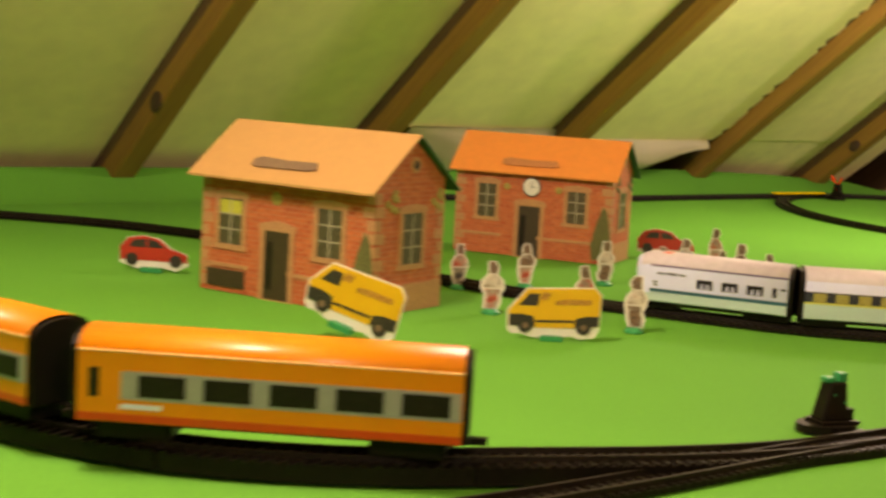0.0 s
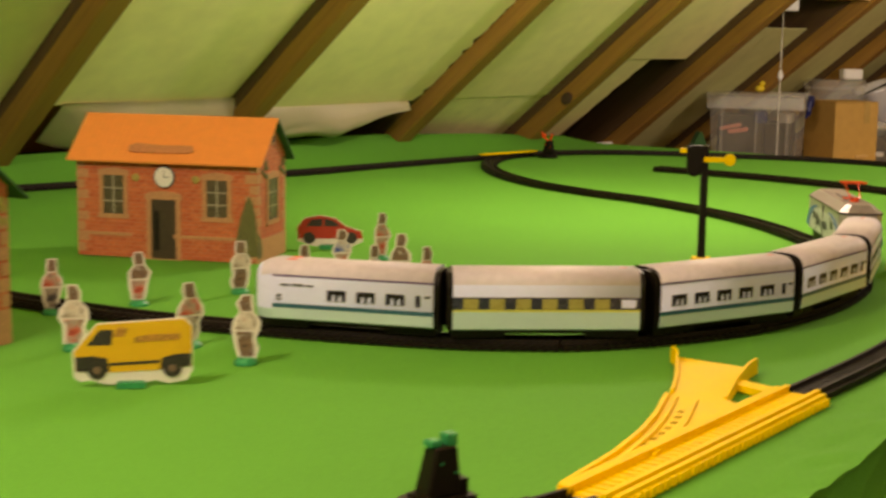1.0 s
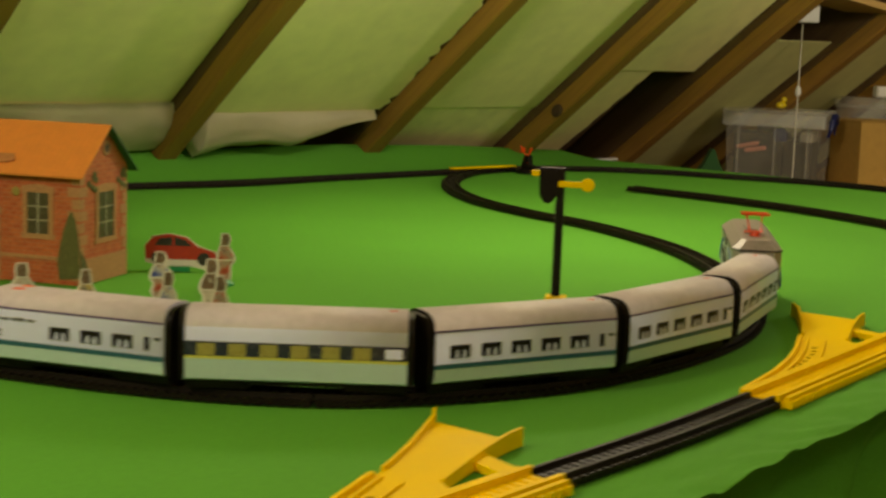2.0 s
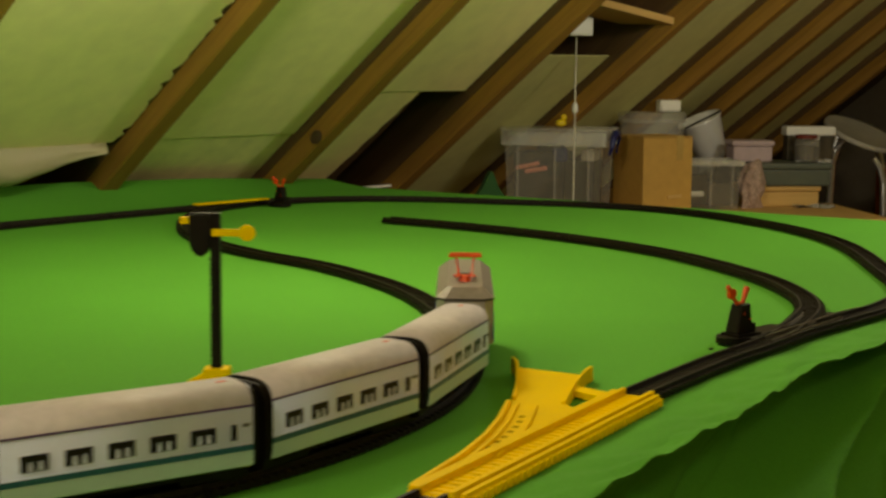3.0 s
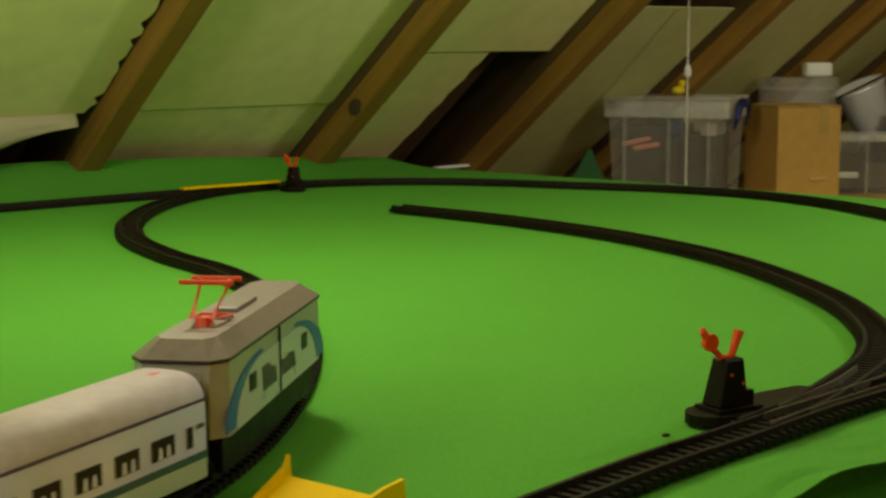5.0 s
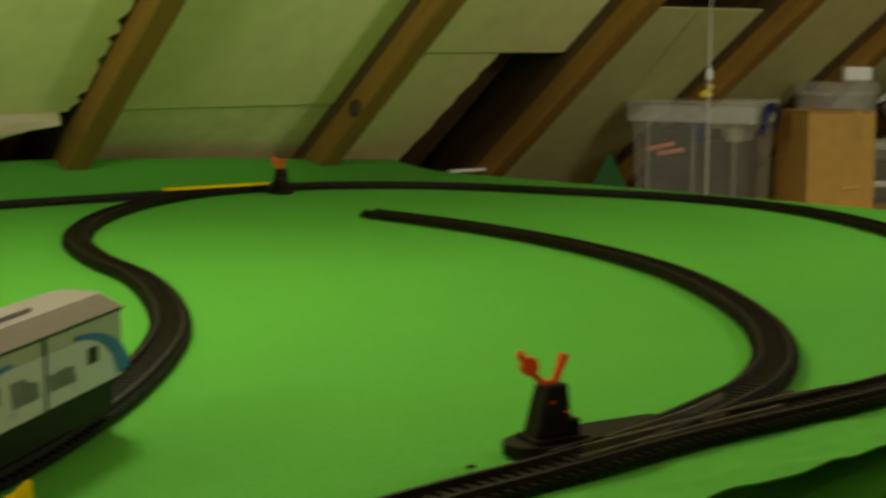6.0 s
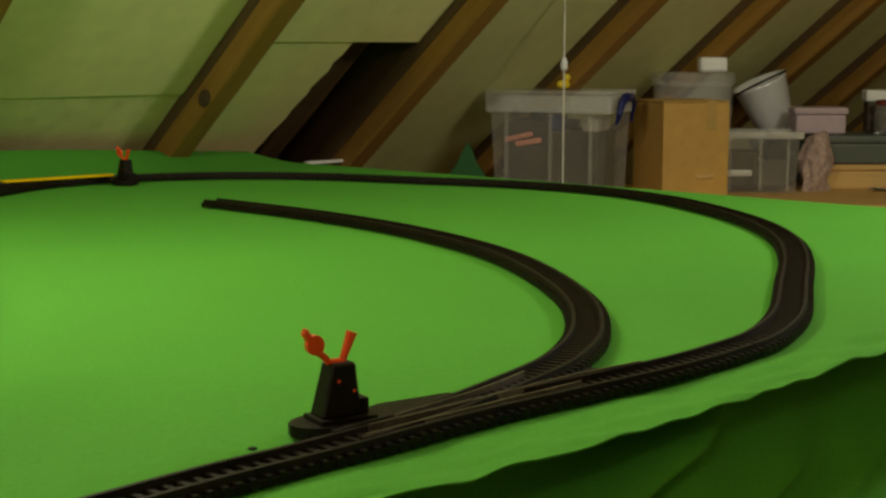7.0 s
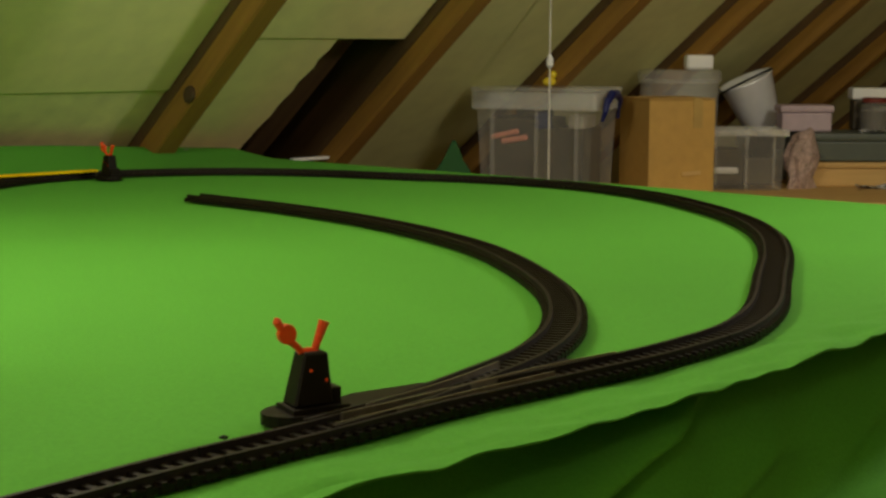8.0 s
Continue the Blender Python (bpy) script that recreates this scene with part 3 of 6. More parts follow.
# ---- yellow re-railing switches, levers, signal ----
def yellow_switch(end, start):
    """A yellow track piece from start to end, with a flared ramp that leaves it on its left."""
    a, b = P(*start), P(*end)
    L = (b - a).length / K
    t = (b - a).normalized()
    root = empty("rerailing_switch", frame_at(a.x, a.y, t.x, t.y, 0.0), "yellow plastic track piece with a flared re-railing ramp", "toy track", "yellow re-railing pieces")
    root.scale = (K, K, K)
    bm = bmesh.new()
    box(bm, 0.0, L, -0.10, 0.10, 0.002, 0.028)
    part("bed", bm, YELLOW, root)
    n = int(L / 0.05)
    for k in range(n):
        bm = bmesh.new()
        x = (k + 0.5) * L / n
        box(bm, x - 0.014, x + 0.014, -0.136, 0.10, 0.003, 0.036)
        part("sleeper", bm, YELLOW, root)
    for y in (-0.075, 0.06):
        bm = bmesh.new()
        box(bm, -0.01, L + 0.012, y - 0.011, y + 0.011, 0.03, 0.06)
        part("rail", bm, YELLOW, root)
    for y in (-0.104, 0.10):
        bm = bmesh.new()
        box(bm, 0.02, L, y - 0.012, y + 0.012, 0.004, 0.05, bevel=0.004)
        part("edge_strip", bm, YELLOW, root)
    for k in range(9):
        bm = bmesh.new()
        x = 0.16 + k * 0.13
        box(bm, x, x + 0.05, -0.03, 0.02, 0.0285, 0.0305)
        part("slot", bm, SLOTM, root)
    # the branch: a floor that leaves the main track and flares between two rising wings
    def lerp(x, keys, vals):
        return float(np.interp(x, keys, vals))

    def outer(x):
        return lerp(x, (0.0, 0.5, 0.8, 1.05, 1.35, 1.45, 1.7, 2.04), (0.105, 0.16, 0.22, 0.29, 0.40, 0.42, 0.53, 0.70))

    def inner(x):
        return lerp(x, (0.0, 1.42, 1.46, 1.62, 1.82, 2.04), (0.095, 0.095, 0.19, 0.24, 0.30, 0.345))

    def floor_z(x):
        return 0.036 + 0.014 * max(0.0, x - 1.2)
    m = 40
    xs = [2.04 * k / m for k in range(m + 1)]
    bm = bmesh.new()
    up = [[bm.verts.new((x, side(x), floor_z(x) + dz)) for x in xs] for side in (outer, inner) for dz in (0, -0.03)]
    for k in range(m):
        bm.faces.new((up[0][k], up[0][k + 1], up[2][k + 1], up[2][k]))
        bm.faces.new((up[1][k], up[3][k], up[3][k + 1], up[1][k + 1]))
        bm.faces.new((up[0][k], up[1][k], up[1][k + 1], up[0][k + 1]))
        bm.faces.new((up[2][k], up[2][k + 1], up[3][k + 1], up[3][k]))
    bm.faces.new((up[0][m], up[1][m], up[3][m], up[2][m]))
    bm.faces.new((up[0][0], up[2][0], up[3][0], up[1][0]))
    part("ramp", bm, YELLOW, root)

    def strip(name, pts, wide, high):
        """A thin upright strip along (x, y) points; high: its top at each end."""
        bm = bmesh.new()
        lo = []
        pts = [Vector((x, y, 0)) for x, y in pts]
        for k, p in enumerate(pts):
            q = pts[min(k + 1, len(pts) - 1)] - pts[max(k - 1, 0)]
            side = Vector((-q.y, q.x, 0)).normalized() * wide / 2
            top = high[0] + (high[1] - high[0]) * (k / (len(pts) - 1)) ** 1.5
            lo.append([bm.verts.new(p - side + UP * 0.004), bm.verts.new(p + side + UP * 0.004), bm.verts.new(p + side * 0.7 + UP * top), bm.verts.new(p - side * 0.7 + UP * top)])
        for u, v in zip(lo, lo[1:]):
            for c in range(4):
                bm.faces.new((u[c], u[(c + 1) % 4], v[(c + 1) % 4], v[c]))
        bm.faces.new(list(reversed(lo[0])))
        bm.faces.new(lo[-1])
        part(name, bm, YELLOW, root)
    strip("edge_strip", [(x, outer(x)) for x in np.linspace(0.04, 1.36, 22)], 0.026, (0.050, 0.056))
    strip("wing", [(x, outer(x)) for x in np.linspace(1.43, 2.04, 14)] + [(2.12, 0.765)], 0.020, (0.056, 0.078))
    strip("wing", [(x, inner(x)) for x in np.linspace(1.48, 2.04, 14)] + [(2.14, 0.355)], 0.020, (0.048, 0.074))
    for off in (0.045, 0.135):
        strip("guide_rib", [(x, outer(x) - off) for x in np.linspace(0.55 if off > 0.1 else 0.25, 1.36, 20)], 0.016, (0.047, 0.050))
    for k in range(9):
        x = 0.50 + 0.085 * k
        bm = bmesh.new()
        box(bm, -0.016, 0.016, -0.012, 0.012, floor_z(x), floor_z(x) + 0.0012, Matrix.Translation((x, outer(x) - 0.09 * min(1, 0.5 + 0.08 * k), 0)) @ Matrix.Rotation(0.28, 4, "Z"))
        part("slot", bm, SLOTM, root)
    bm = bmesh.new()
    prism(bm, [(1.70, 0.09), (1.80, 0.09), (1.86, 0.31), (1.76, 0.285)], 0.006, 0.036, "z")
    part("bridge_plate", bm, YELLOW, root)
    return root


yellow_switch((7.23, 6.48), (5.84, 5.3))
yellow_switch((4.55, 4.3), (3.12, 3.23))


def lever(x, y, dx, dy, colour, word, size=1.0, stubby=False):
    root = empty("switch_lever", frame_at(x * K, y * K, dx, dy, 0.0008), f"black plastic point lever with {word} paddles", "point lever", "point levers")
    root.scale = (K * size,) * 3
    bm = bmesh.new()
    prism(bm, [(-0.02 + 0.165 * math.cos(2 * math.pi * k / 20), 0.115 * math.sin(2 * math.pi * k / 20)) for k in range(20)], 0.0, 0.042, "z")
    prism(bm, [(-0.10, -0.08), (0.12, -0.08), (0.12, 0.07), (-0.10, 0.07)], 0.042, 0.06, "z")
    part("base", bm, BLACK, root)
    bm = bmesh.new()
    lo = [(-0.085, -0.055), (0.070, -0.055), (0.070, 0.055), (-0.085, 0.055)]
    hi = [(-0.040, -0.045), (0.052, -0.045), (0.052, 0.045), (-0.040, 0.045)]
    va, vb = [bm.verts.new((*p, 0.06)) for p in lo], [bm.verts.new((*p, 0.25)) for p in hi]
    bm.faces.new(va), bm.faces.new(vb)
    for i in range(4):
        bm.faces.new((va[i], va[(i + 1) % 4], vb[(i + 1) % 4], vb[i]))
    bmesh.ops.bevel(bm, geom=bm.edges[:], offset=0.008, segments=1, affect="EDGES")
    box(bm, 0.062, 0.10, -0.05, 0.05, 0.05, 0.12, bevel=0.006)
    part("tower", bm, BLACK, root)
    for x0, z0 in ((-0.02, 0.19), (0.04, 0.15)):
        bm = bmesh.new()
        lathe(bm, [(0.006, 0), (0.006, 0.004)], 10, Matrix.Translation((x0, -0.052, z0)) @ Matrix.Rotation(radians(90), 4, "X"))
        part("rivet", bm, colour, root)
    if stubby:
        for x0, nm in ((-0.035, "paddle"), (0.035, "handle")):
            bm = bmesh.new()
            box(bm, x0 - 0.026, x0 + 0.026, -0.03, 0.03, 0.245, 0.285 + x0 * 0.3, bevel=0.010)
            part(nm, bm, colour, root, f"{word} {nm}")
        return root
    bm = bmesh.new()
    tube(bm, [(-0.03, 0, 0.245), (-0.05, 0, 0.27), (-0.075, 0, 0.29)], 0.013, 8)
    pts = [(-0.088 + 0.034 * math.cos(a), 0.318 + 0.036 * math.sin(a)) for a in [2 * math.pi * k / 12 for k in range(12)]]
    prism(bm, pts, -0.013, 0.013, "y")
    tube(bm, [(-0.105, 0, 0.335), (-0.125, 0, 0.365), (-0.122, 0, 0.378)], [0.016, 0.016, 0.010], 8)
    part("paddle", bm, colour, root, f"{word} wide paddle")
    bm = bmesh.new()
    tube(bm, [(-0.03, 0, 0.25), (0.02, 0, 0.25), (0.03, 0, 0.27)], 0.013, 8)
    tube(bm, [(0.02, 0, 0.255), (0.042, 0, 0.31), (0.058, 0, 0.352)], [0.013, 0.017, 0.021], 8)
    part("handle", bm, colour, root, f"{word} handle")
    return root


lever(8.46, 7.62, 0.95, 0.3, RED, "red", 0.84)
lever(2.66, 3.32, 0.95, 0.2, GREENP, "dark green", 0.84, True)
lever(7.93, 15.75, 0.6, -0.8, RED, "red", 0.8)


def filler_plate(pts, z):
    bm = bmesh.new()
    prism(bm, [(x * K, y * K) for x, y in pts], 0.001, z, "z")
    ob = part("switch_plate", bm, BLACK)
    return tagged(ob, "flat black plastic plate of a track switch", "toy track")


filler_plate([(8.44, 7.50), (8.52, 7.74), (8.62, 7.85), (8.87, 7.95), (8.93, 7.90), (8.86, 7.78), (8.7, 7.6)], 0.024 * K)
filler_plate([(9.28, 8.0), (9.42, 8.28), (9.52, 8.16), (9.62, 8.06)], 0.018 * K)
filler_plate([(2.3, 2.8), (2.42, 3.02), (2.75, 3.3), (2.95, 3.2), (2.8, 3.1)], 0.022 * K)
# thin bright strips added for the glint on the rails of the point by the loop
for pts in ([(8.53, 7.47), (8.88, 7.69), (9.28, 7.96), (9.60, 8.13)], [(8.62, 7.56), (8.95, 7.84), (9.16, 8.06)], [(8.50, 7.365), (8.9, 7.625), (9.3, 7.875)]):
    line = Line(pts)
    bm = bmesh.new()
    ribbon(bm, line.stretch(0, line.length), [(-0.0006, 0.006), (0.0006, 0.006), (0.0004, 0.0094), (-0.0004, 0.0094)])
    tagged(part("rail_glint_strip", bm, RAIL_GLINT), "thin bright strip added for the glint on the switch rails", "toy track", "point blades")
bm = bmesh.new()
box(bm, 6.9 * 0, 0.95 * K, -0.04 * K, 0.04 * K, 0.06 * K, 0.075 * K)
ob = part("yellow_guard_strip", bm, YELLOW)
ob.matrix_basis = frame_at(6.98 * K, 15.48 * K, 0.85, 0.45, 0)
tagged(ob, "yellow plastic strip on the far track switch", "toy track")


def signal(x, y):
    root = empty("toy_signal", frame_at(x * K, y * K, 0.93, -0.36, 0), "black toy semaphore signal with a yellow foot and arm", "toy signal")
    root.scale = (K,) * 3
    bm = bmesh.new()
    prism(bm, [(-0.42, -0.05), (-0.05, -0.09), (0.07, -0.08), (0.07, 0.08), (-0.05, 0.09), (-0.42, 0.05)], 0.0, 0.02, "z")
    prism(bm, [(-0.32, 0.02), (-0.05, 0.02), (-0.05, 0.17)], -0.012, 0.012, "y")
    box(bm, -0.055, 0.055, -0.05, 0.05, 0.0, 0.19, bevel=0.008)
    part("foot", bm, YELLOW, root, "yellow plastic foot")
    bm = bmesh.new()
    box(bm, -0.020, 0.020, -0.018, 0.018, 0.10, 0.86)
    part("post", bm, BLACK, root)
    for k in range(24):
        bm = bmesh.new()
        box(bm, -0.026, -0.016, -0.016, 0.016, 0.15 + 0.022 * k, 0.161 + 0.022 * k)
        part("rung", bm, BLACK, root)
    bm = bmesh.new()
    prism(bm, [(-0.112, 0.86), (-0.012, 0.86), (-0.012, 0.73), (-0.04, 0.68), (-0.075, 0.67), (-0.108, 0.71)], -0.03, 0.03, "y")
    bmesh.ops.bevel(bm, geom=bm.edges[:], offset=0.01, segments=2, affect="EDGES")
    part("lamp_box", bm, BLACK, root)
    bm = bmesh.new()
    box(bm, -0.01, 0.11, -0.045, -0.028, 0.765, 0.795)
    lathe(bm, [(0.033, -0.008), (0.036, 0), (0.033, 0.008)], 20, Matrix.Translation((0.14, -0.036, 0.78)) @ Matrix.Rotation(radians(90), 4, "X"))
    box(bm, -0.15, -0.112, -0.02, 0.02, 0.815, 0.842)
    part("arm", bm, YELLOW, root, "yellow arm with a round disc")
    return root


signal(5.43, 6.92)


# ---- the white train ----
def coach_profile(w, z0, z1, n=7):
    """The half-rounded body section from z0 to z1, side by side with slot numbers for its faces."""
    side = [(-w * 0.92, z0), (-w, z0 + 0.05), (-w, z0 + 0.19)]
    arc = [(-w * math.cos(a) ** 0.55, z0 + 0.19 + (z1 - z0 - 0.19) * math.sin(a) ** 0.8) for a in [math.pi / 2 * k / n for k in range(1, n)]]
    half = side + arc
    return half + [(0, z1)] + [(-x, z) for x, z in reversed(half)]


def pane(parent, x0, x1, z0, z1, y, material, name="window", label="", thick=0.003):
    bm = bmesh.new()
    s = 1 if y > 0 else -1
    box(bm, x0, x1, min(y - s * 0.002, y + s * thick), max(y - s * 0.002, y + s * thick), z0, z1)
    return part(name, bm, material, parent, label)


def wheels(root, L, z=0.06, high=0.05):
    for x in (-L * 0.36, L * 0.36):
        bm = bmesh.new()
        box(bm, x - 0.13, x + 0.13, -0.085, 0.085, z, z + high, bevel=0.006)
        part("bogie", bm, BLACK, root)
        for dx in (-0.075, 0.075):
            for y in (-0.07, 0.07):
                bm = bmesh.new()
                lathe(bm, [(0.034, -0.008), (0.034, 0.008)], 14, Matrix.Translation((x + dx, y, z + 0.033)) @ Matrix.Rotation(radians(90), 4, "X"))
                part("wheel", bm, BLACK, root)


def coach(kind):
    label = {"plain": "white plastic toy railway coach with dark windows and teal stripe", "cafe": "white toy railway coach with dark window band and lime line",
             "cab": "white toy railway driving coach with dark rounded windscreen"}[kind]
    root = empty("toy_coach", Matrix.Identity(4), label, "toy train", "white toy train")
    root.scale = (K,) * 3
    L, w, z0, z1 = 0.90, 0.128, 0.105, 0.392
    x0, x1 = -L / 2, L / 2
    prof = coach_profile(w, z0, z1)
    bm = bmesh.new()
    if kind == "cab":
        # the rear end is drawn in to a rounded nose
        rings = []
        for x, k, dz in ((x0, 0.80, 0.035), (x0 + 0.025, 0.92, 0.015), (x0 + 0.07, 1.0, 0.0), (x1, 1.0, 0.0)):
            rings.append([bm.verts.new((x, y * k, z0 + (z - z0) * (1 - dz / (z1 - z0)) + dz * 0.3)) for y, z in prof])
        n = len(prof)
        for u, v in zip(rings, rings[1:]):
            for i in range(n):
                bm.faces.new((u[i], u[(i + 1) % n], v[(i + 1) % n], v[i]))
        bm.faces.new(list(reversed(rings[0])))
        bm.faces.new(rings[-1])
    else:
        prism(bm, prof, x0, x1, "x")
    bm.normal_update()
    for f in bm.faces:
        c = f.calc_center_median()
        if abs(f.normal.x) > 0.9 and kind != "cab":
            f.material_index = 3
        elif c.z > 0.325 and abs(f.normal.x) < 0.3:
            f.material_index = 1
        elif c.z < z0 + 0.04:
            f.material_index = 2
    for f in bm.faces:
        f.smooth = f.material_index in (0, 1) and abs(f.normal.x) < 0.5
    part("body", bm, [WHITE, ROOFGREY, SKIRT, BLACK], root)
    for y in (-w, w):
        s = 1 if y > 0 else -1
        if kind != "cafe":
            pane(root, x0 + (0.09 if kind == "cab" else 0), x1, 0.165, 0.185, y, TEAL, "stripe")
            pane(root, x0 + (0.09 if kind == "cab" else 0), x1, 0.112, 0.164, y - s * 0.0015, SKIRT, "skirt_band")
            line = [(x0 + (0.09 if kind == "cab" else 0), 0), (x1, 0)]
            bm = bmesh.new()
            box(bm, line[0][0], x1, y * 0.985 - 0.003, y * 0.985 + 0.003, 0.318, 0.326)
            part("roof_line", bm, PURPLE, root)
            wide, first, count = 0.094, 0.07, 5
            if kind == "cab":
                first, count = 0.37, 3
            for k in range(count):
                a = x0 + first + k * 0.148
                win = pane(root, a, a + wide, 0.208, 0.262, y, GLASS_D)
                for c in (a + 0.024, a + 0.058):
                    bm = bmesh.new()
                    prism(bm, [(c, 0.21), (c + 0.017, 0.21), (c + 0.0135, 0.24), (c + 0.0035, 0.24)], min(y, y + s * 0.0042), max(y, y + s * 0.0042), "y")
                    part("curtain", bm, WHITE, win)
            pane(root, x1 - 0.085, x1 - 0.063, 0.206, 0.262, y, GLASS_D, "door_window")
            pane(root, x1 - 0.042, x1 - 0.012, 0.25, 0.262, y, LETTER, "number_plate")
            if kind == "cab":
                for k, (a, b) in enumerate(((0.13, 0.18), (0.19, 0.25), (0.26, 0.30))):
                    pane(root, x0 + a, x0 + b, 0.272, 0.282 + 0.003 * (k % 2), y, LETTER, "lettering_bar")
                pane(root, x0 + 0.11, x0 + 0.135, 0.20, 0.212, y, LETTER, "lettering_bar")
                pane(root, x0 + 0.11, x0 + 0.135, 0.218, 0.23, y, LETTER, "lettering_bar")
        else:
            pane(root, x0, x1, 0.205, 0.265, y, GLASS_B, "window_band", "dark blue window band")
            pane(root, x0, x1, 0.195, 0.205, y, YLINE, "lime_line")
            pane(root, x0, x1, 0.112, 0.194, y - s * 0.0012, SKIRT, "skirt_band")
            for k in range(6):
                a = x0 + 0.05 + k * 0.126
                pane(root, a, a + 0.072, 0.208, 0.258, y, GLASS_Y, thick=0.0045)
            pane(root, x1 - 0.09, x1 - 0.02, 0.215, 0.255, y, WHITE, "logo_patch", thick=0.0045)
    # the black gangway ends
    small = [(y * 0.93, z0 - 0.02 + (z - z0) * 0.965 + 0.018) for y, z in prof]
    ends = [(x1, x1 + 0.024)] if kind == "cab" else [(x1, x1 + 0.024), (x0 - 0.024, x0)]
    for a, b in ends:
        bm = bmesh.new()
        prism(bm, small, a, b, "x")
        part("gangway", bm, BLACK, root)
    bm = bmesh.new()
    box(bm, x0 + 0.06, x1 - 0.05, -0.10, 0.10, 0.085, 0.107)
    part("underframe", bm, BLACK, root)
    wheels(root, L)
    if kind == "cab":
        bm = bmesh.new()
        pts = []
        for k in range(24):
            a = 2 * math.pi * k / 24
            c, s = math.cos(a), math.sin(a)
            pts.append((0.088 * math.copysign(abs(c) ** 0.5, c), 0.262 + 0.074 * math.copysign(abs(s) ** 0.5, s) - 0.0))
        prism(bm, pts, x0 - 0.004, x0 + 0.01, "x")
        part("windscreen", bm, GLASS_D, root, "dark rounded windscreen")
        for y, m in ((-0.07, RED), (0.07, YELLOW)):
            bm = bmesh.new()
            box(bm, x0 - 0.007, x0, y - 0.014, y + 0.014, 0.295, 0.325)
            part("lamp", bm, m, root)
        for y in (-0.075, 0.075):
            bm = bmesh.new()
            lathe(bm, [(0.018, 0), (0.014, 0.008)], 12, Matrix.Translation((x0 + 0.002, y, 0.15)) @ Matrix.Rotation(radians(-90), 4, "Y"))
            part("headlight", bm, BLACK, root)
        for y in (-0.04, 0.03):
            bm = bmesh.new()
            box(bm, x0 + 0.14, x0 + 0.19, y - 0.013, y + 0.013, 0.383, 0.394, bevel=0.003)
            part("roof_light", bm, RED, root)
    else:
        bm = bmesh.new()
        box(bm, x1 - 0.08, x1 - 0.045, -0.02, 0.0, 0.38, 0.3925)
        part("roof_hatch", bm, ORANGERED, root)
    return root


def swoosh(parent, y, sx, L):
    """A blue crescent that rises from the body's end towards its middle."""
    bm = bmesh.new()
    n, outer, inner = 14, [], []
    for k in range(n + 1):
        a = math.pi / 2 * k / n
        outer.append((sx * (L / 2 - 0.005 - 0.37 * (1 - math.cos(a))), 0.20 + 0.165 * math.sin(a)))
        inner.append((sx * (L / 2 - 0.10 - 0.275 * (1 - math.cos(a))), 0.20 + 0.153 * math.sin(a)))
    s = 1 if y > 0 else -1
    va = [[bm.verts.new((x, y + s * d, z)) for x, z in line] for line in (outer, inner) for d in (0, 0.004)]
    for k in range(n):
        bm.faces.new((va[1][k], va[1][k + 1], va[3][k + 1], va[3][k]))
        bm.faces.new((va[0][k], va[1][k], va[1][k + 1], va[0][k + 1]))
        bm.faces.new((va[2][k], va[3][k], va[3][k + 1], va[2][k + 1]))
    part("blue_swoosh", bm, BLUE, parent, "blue curved stripe")


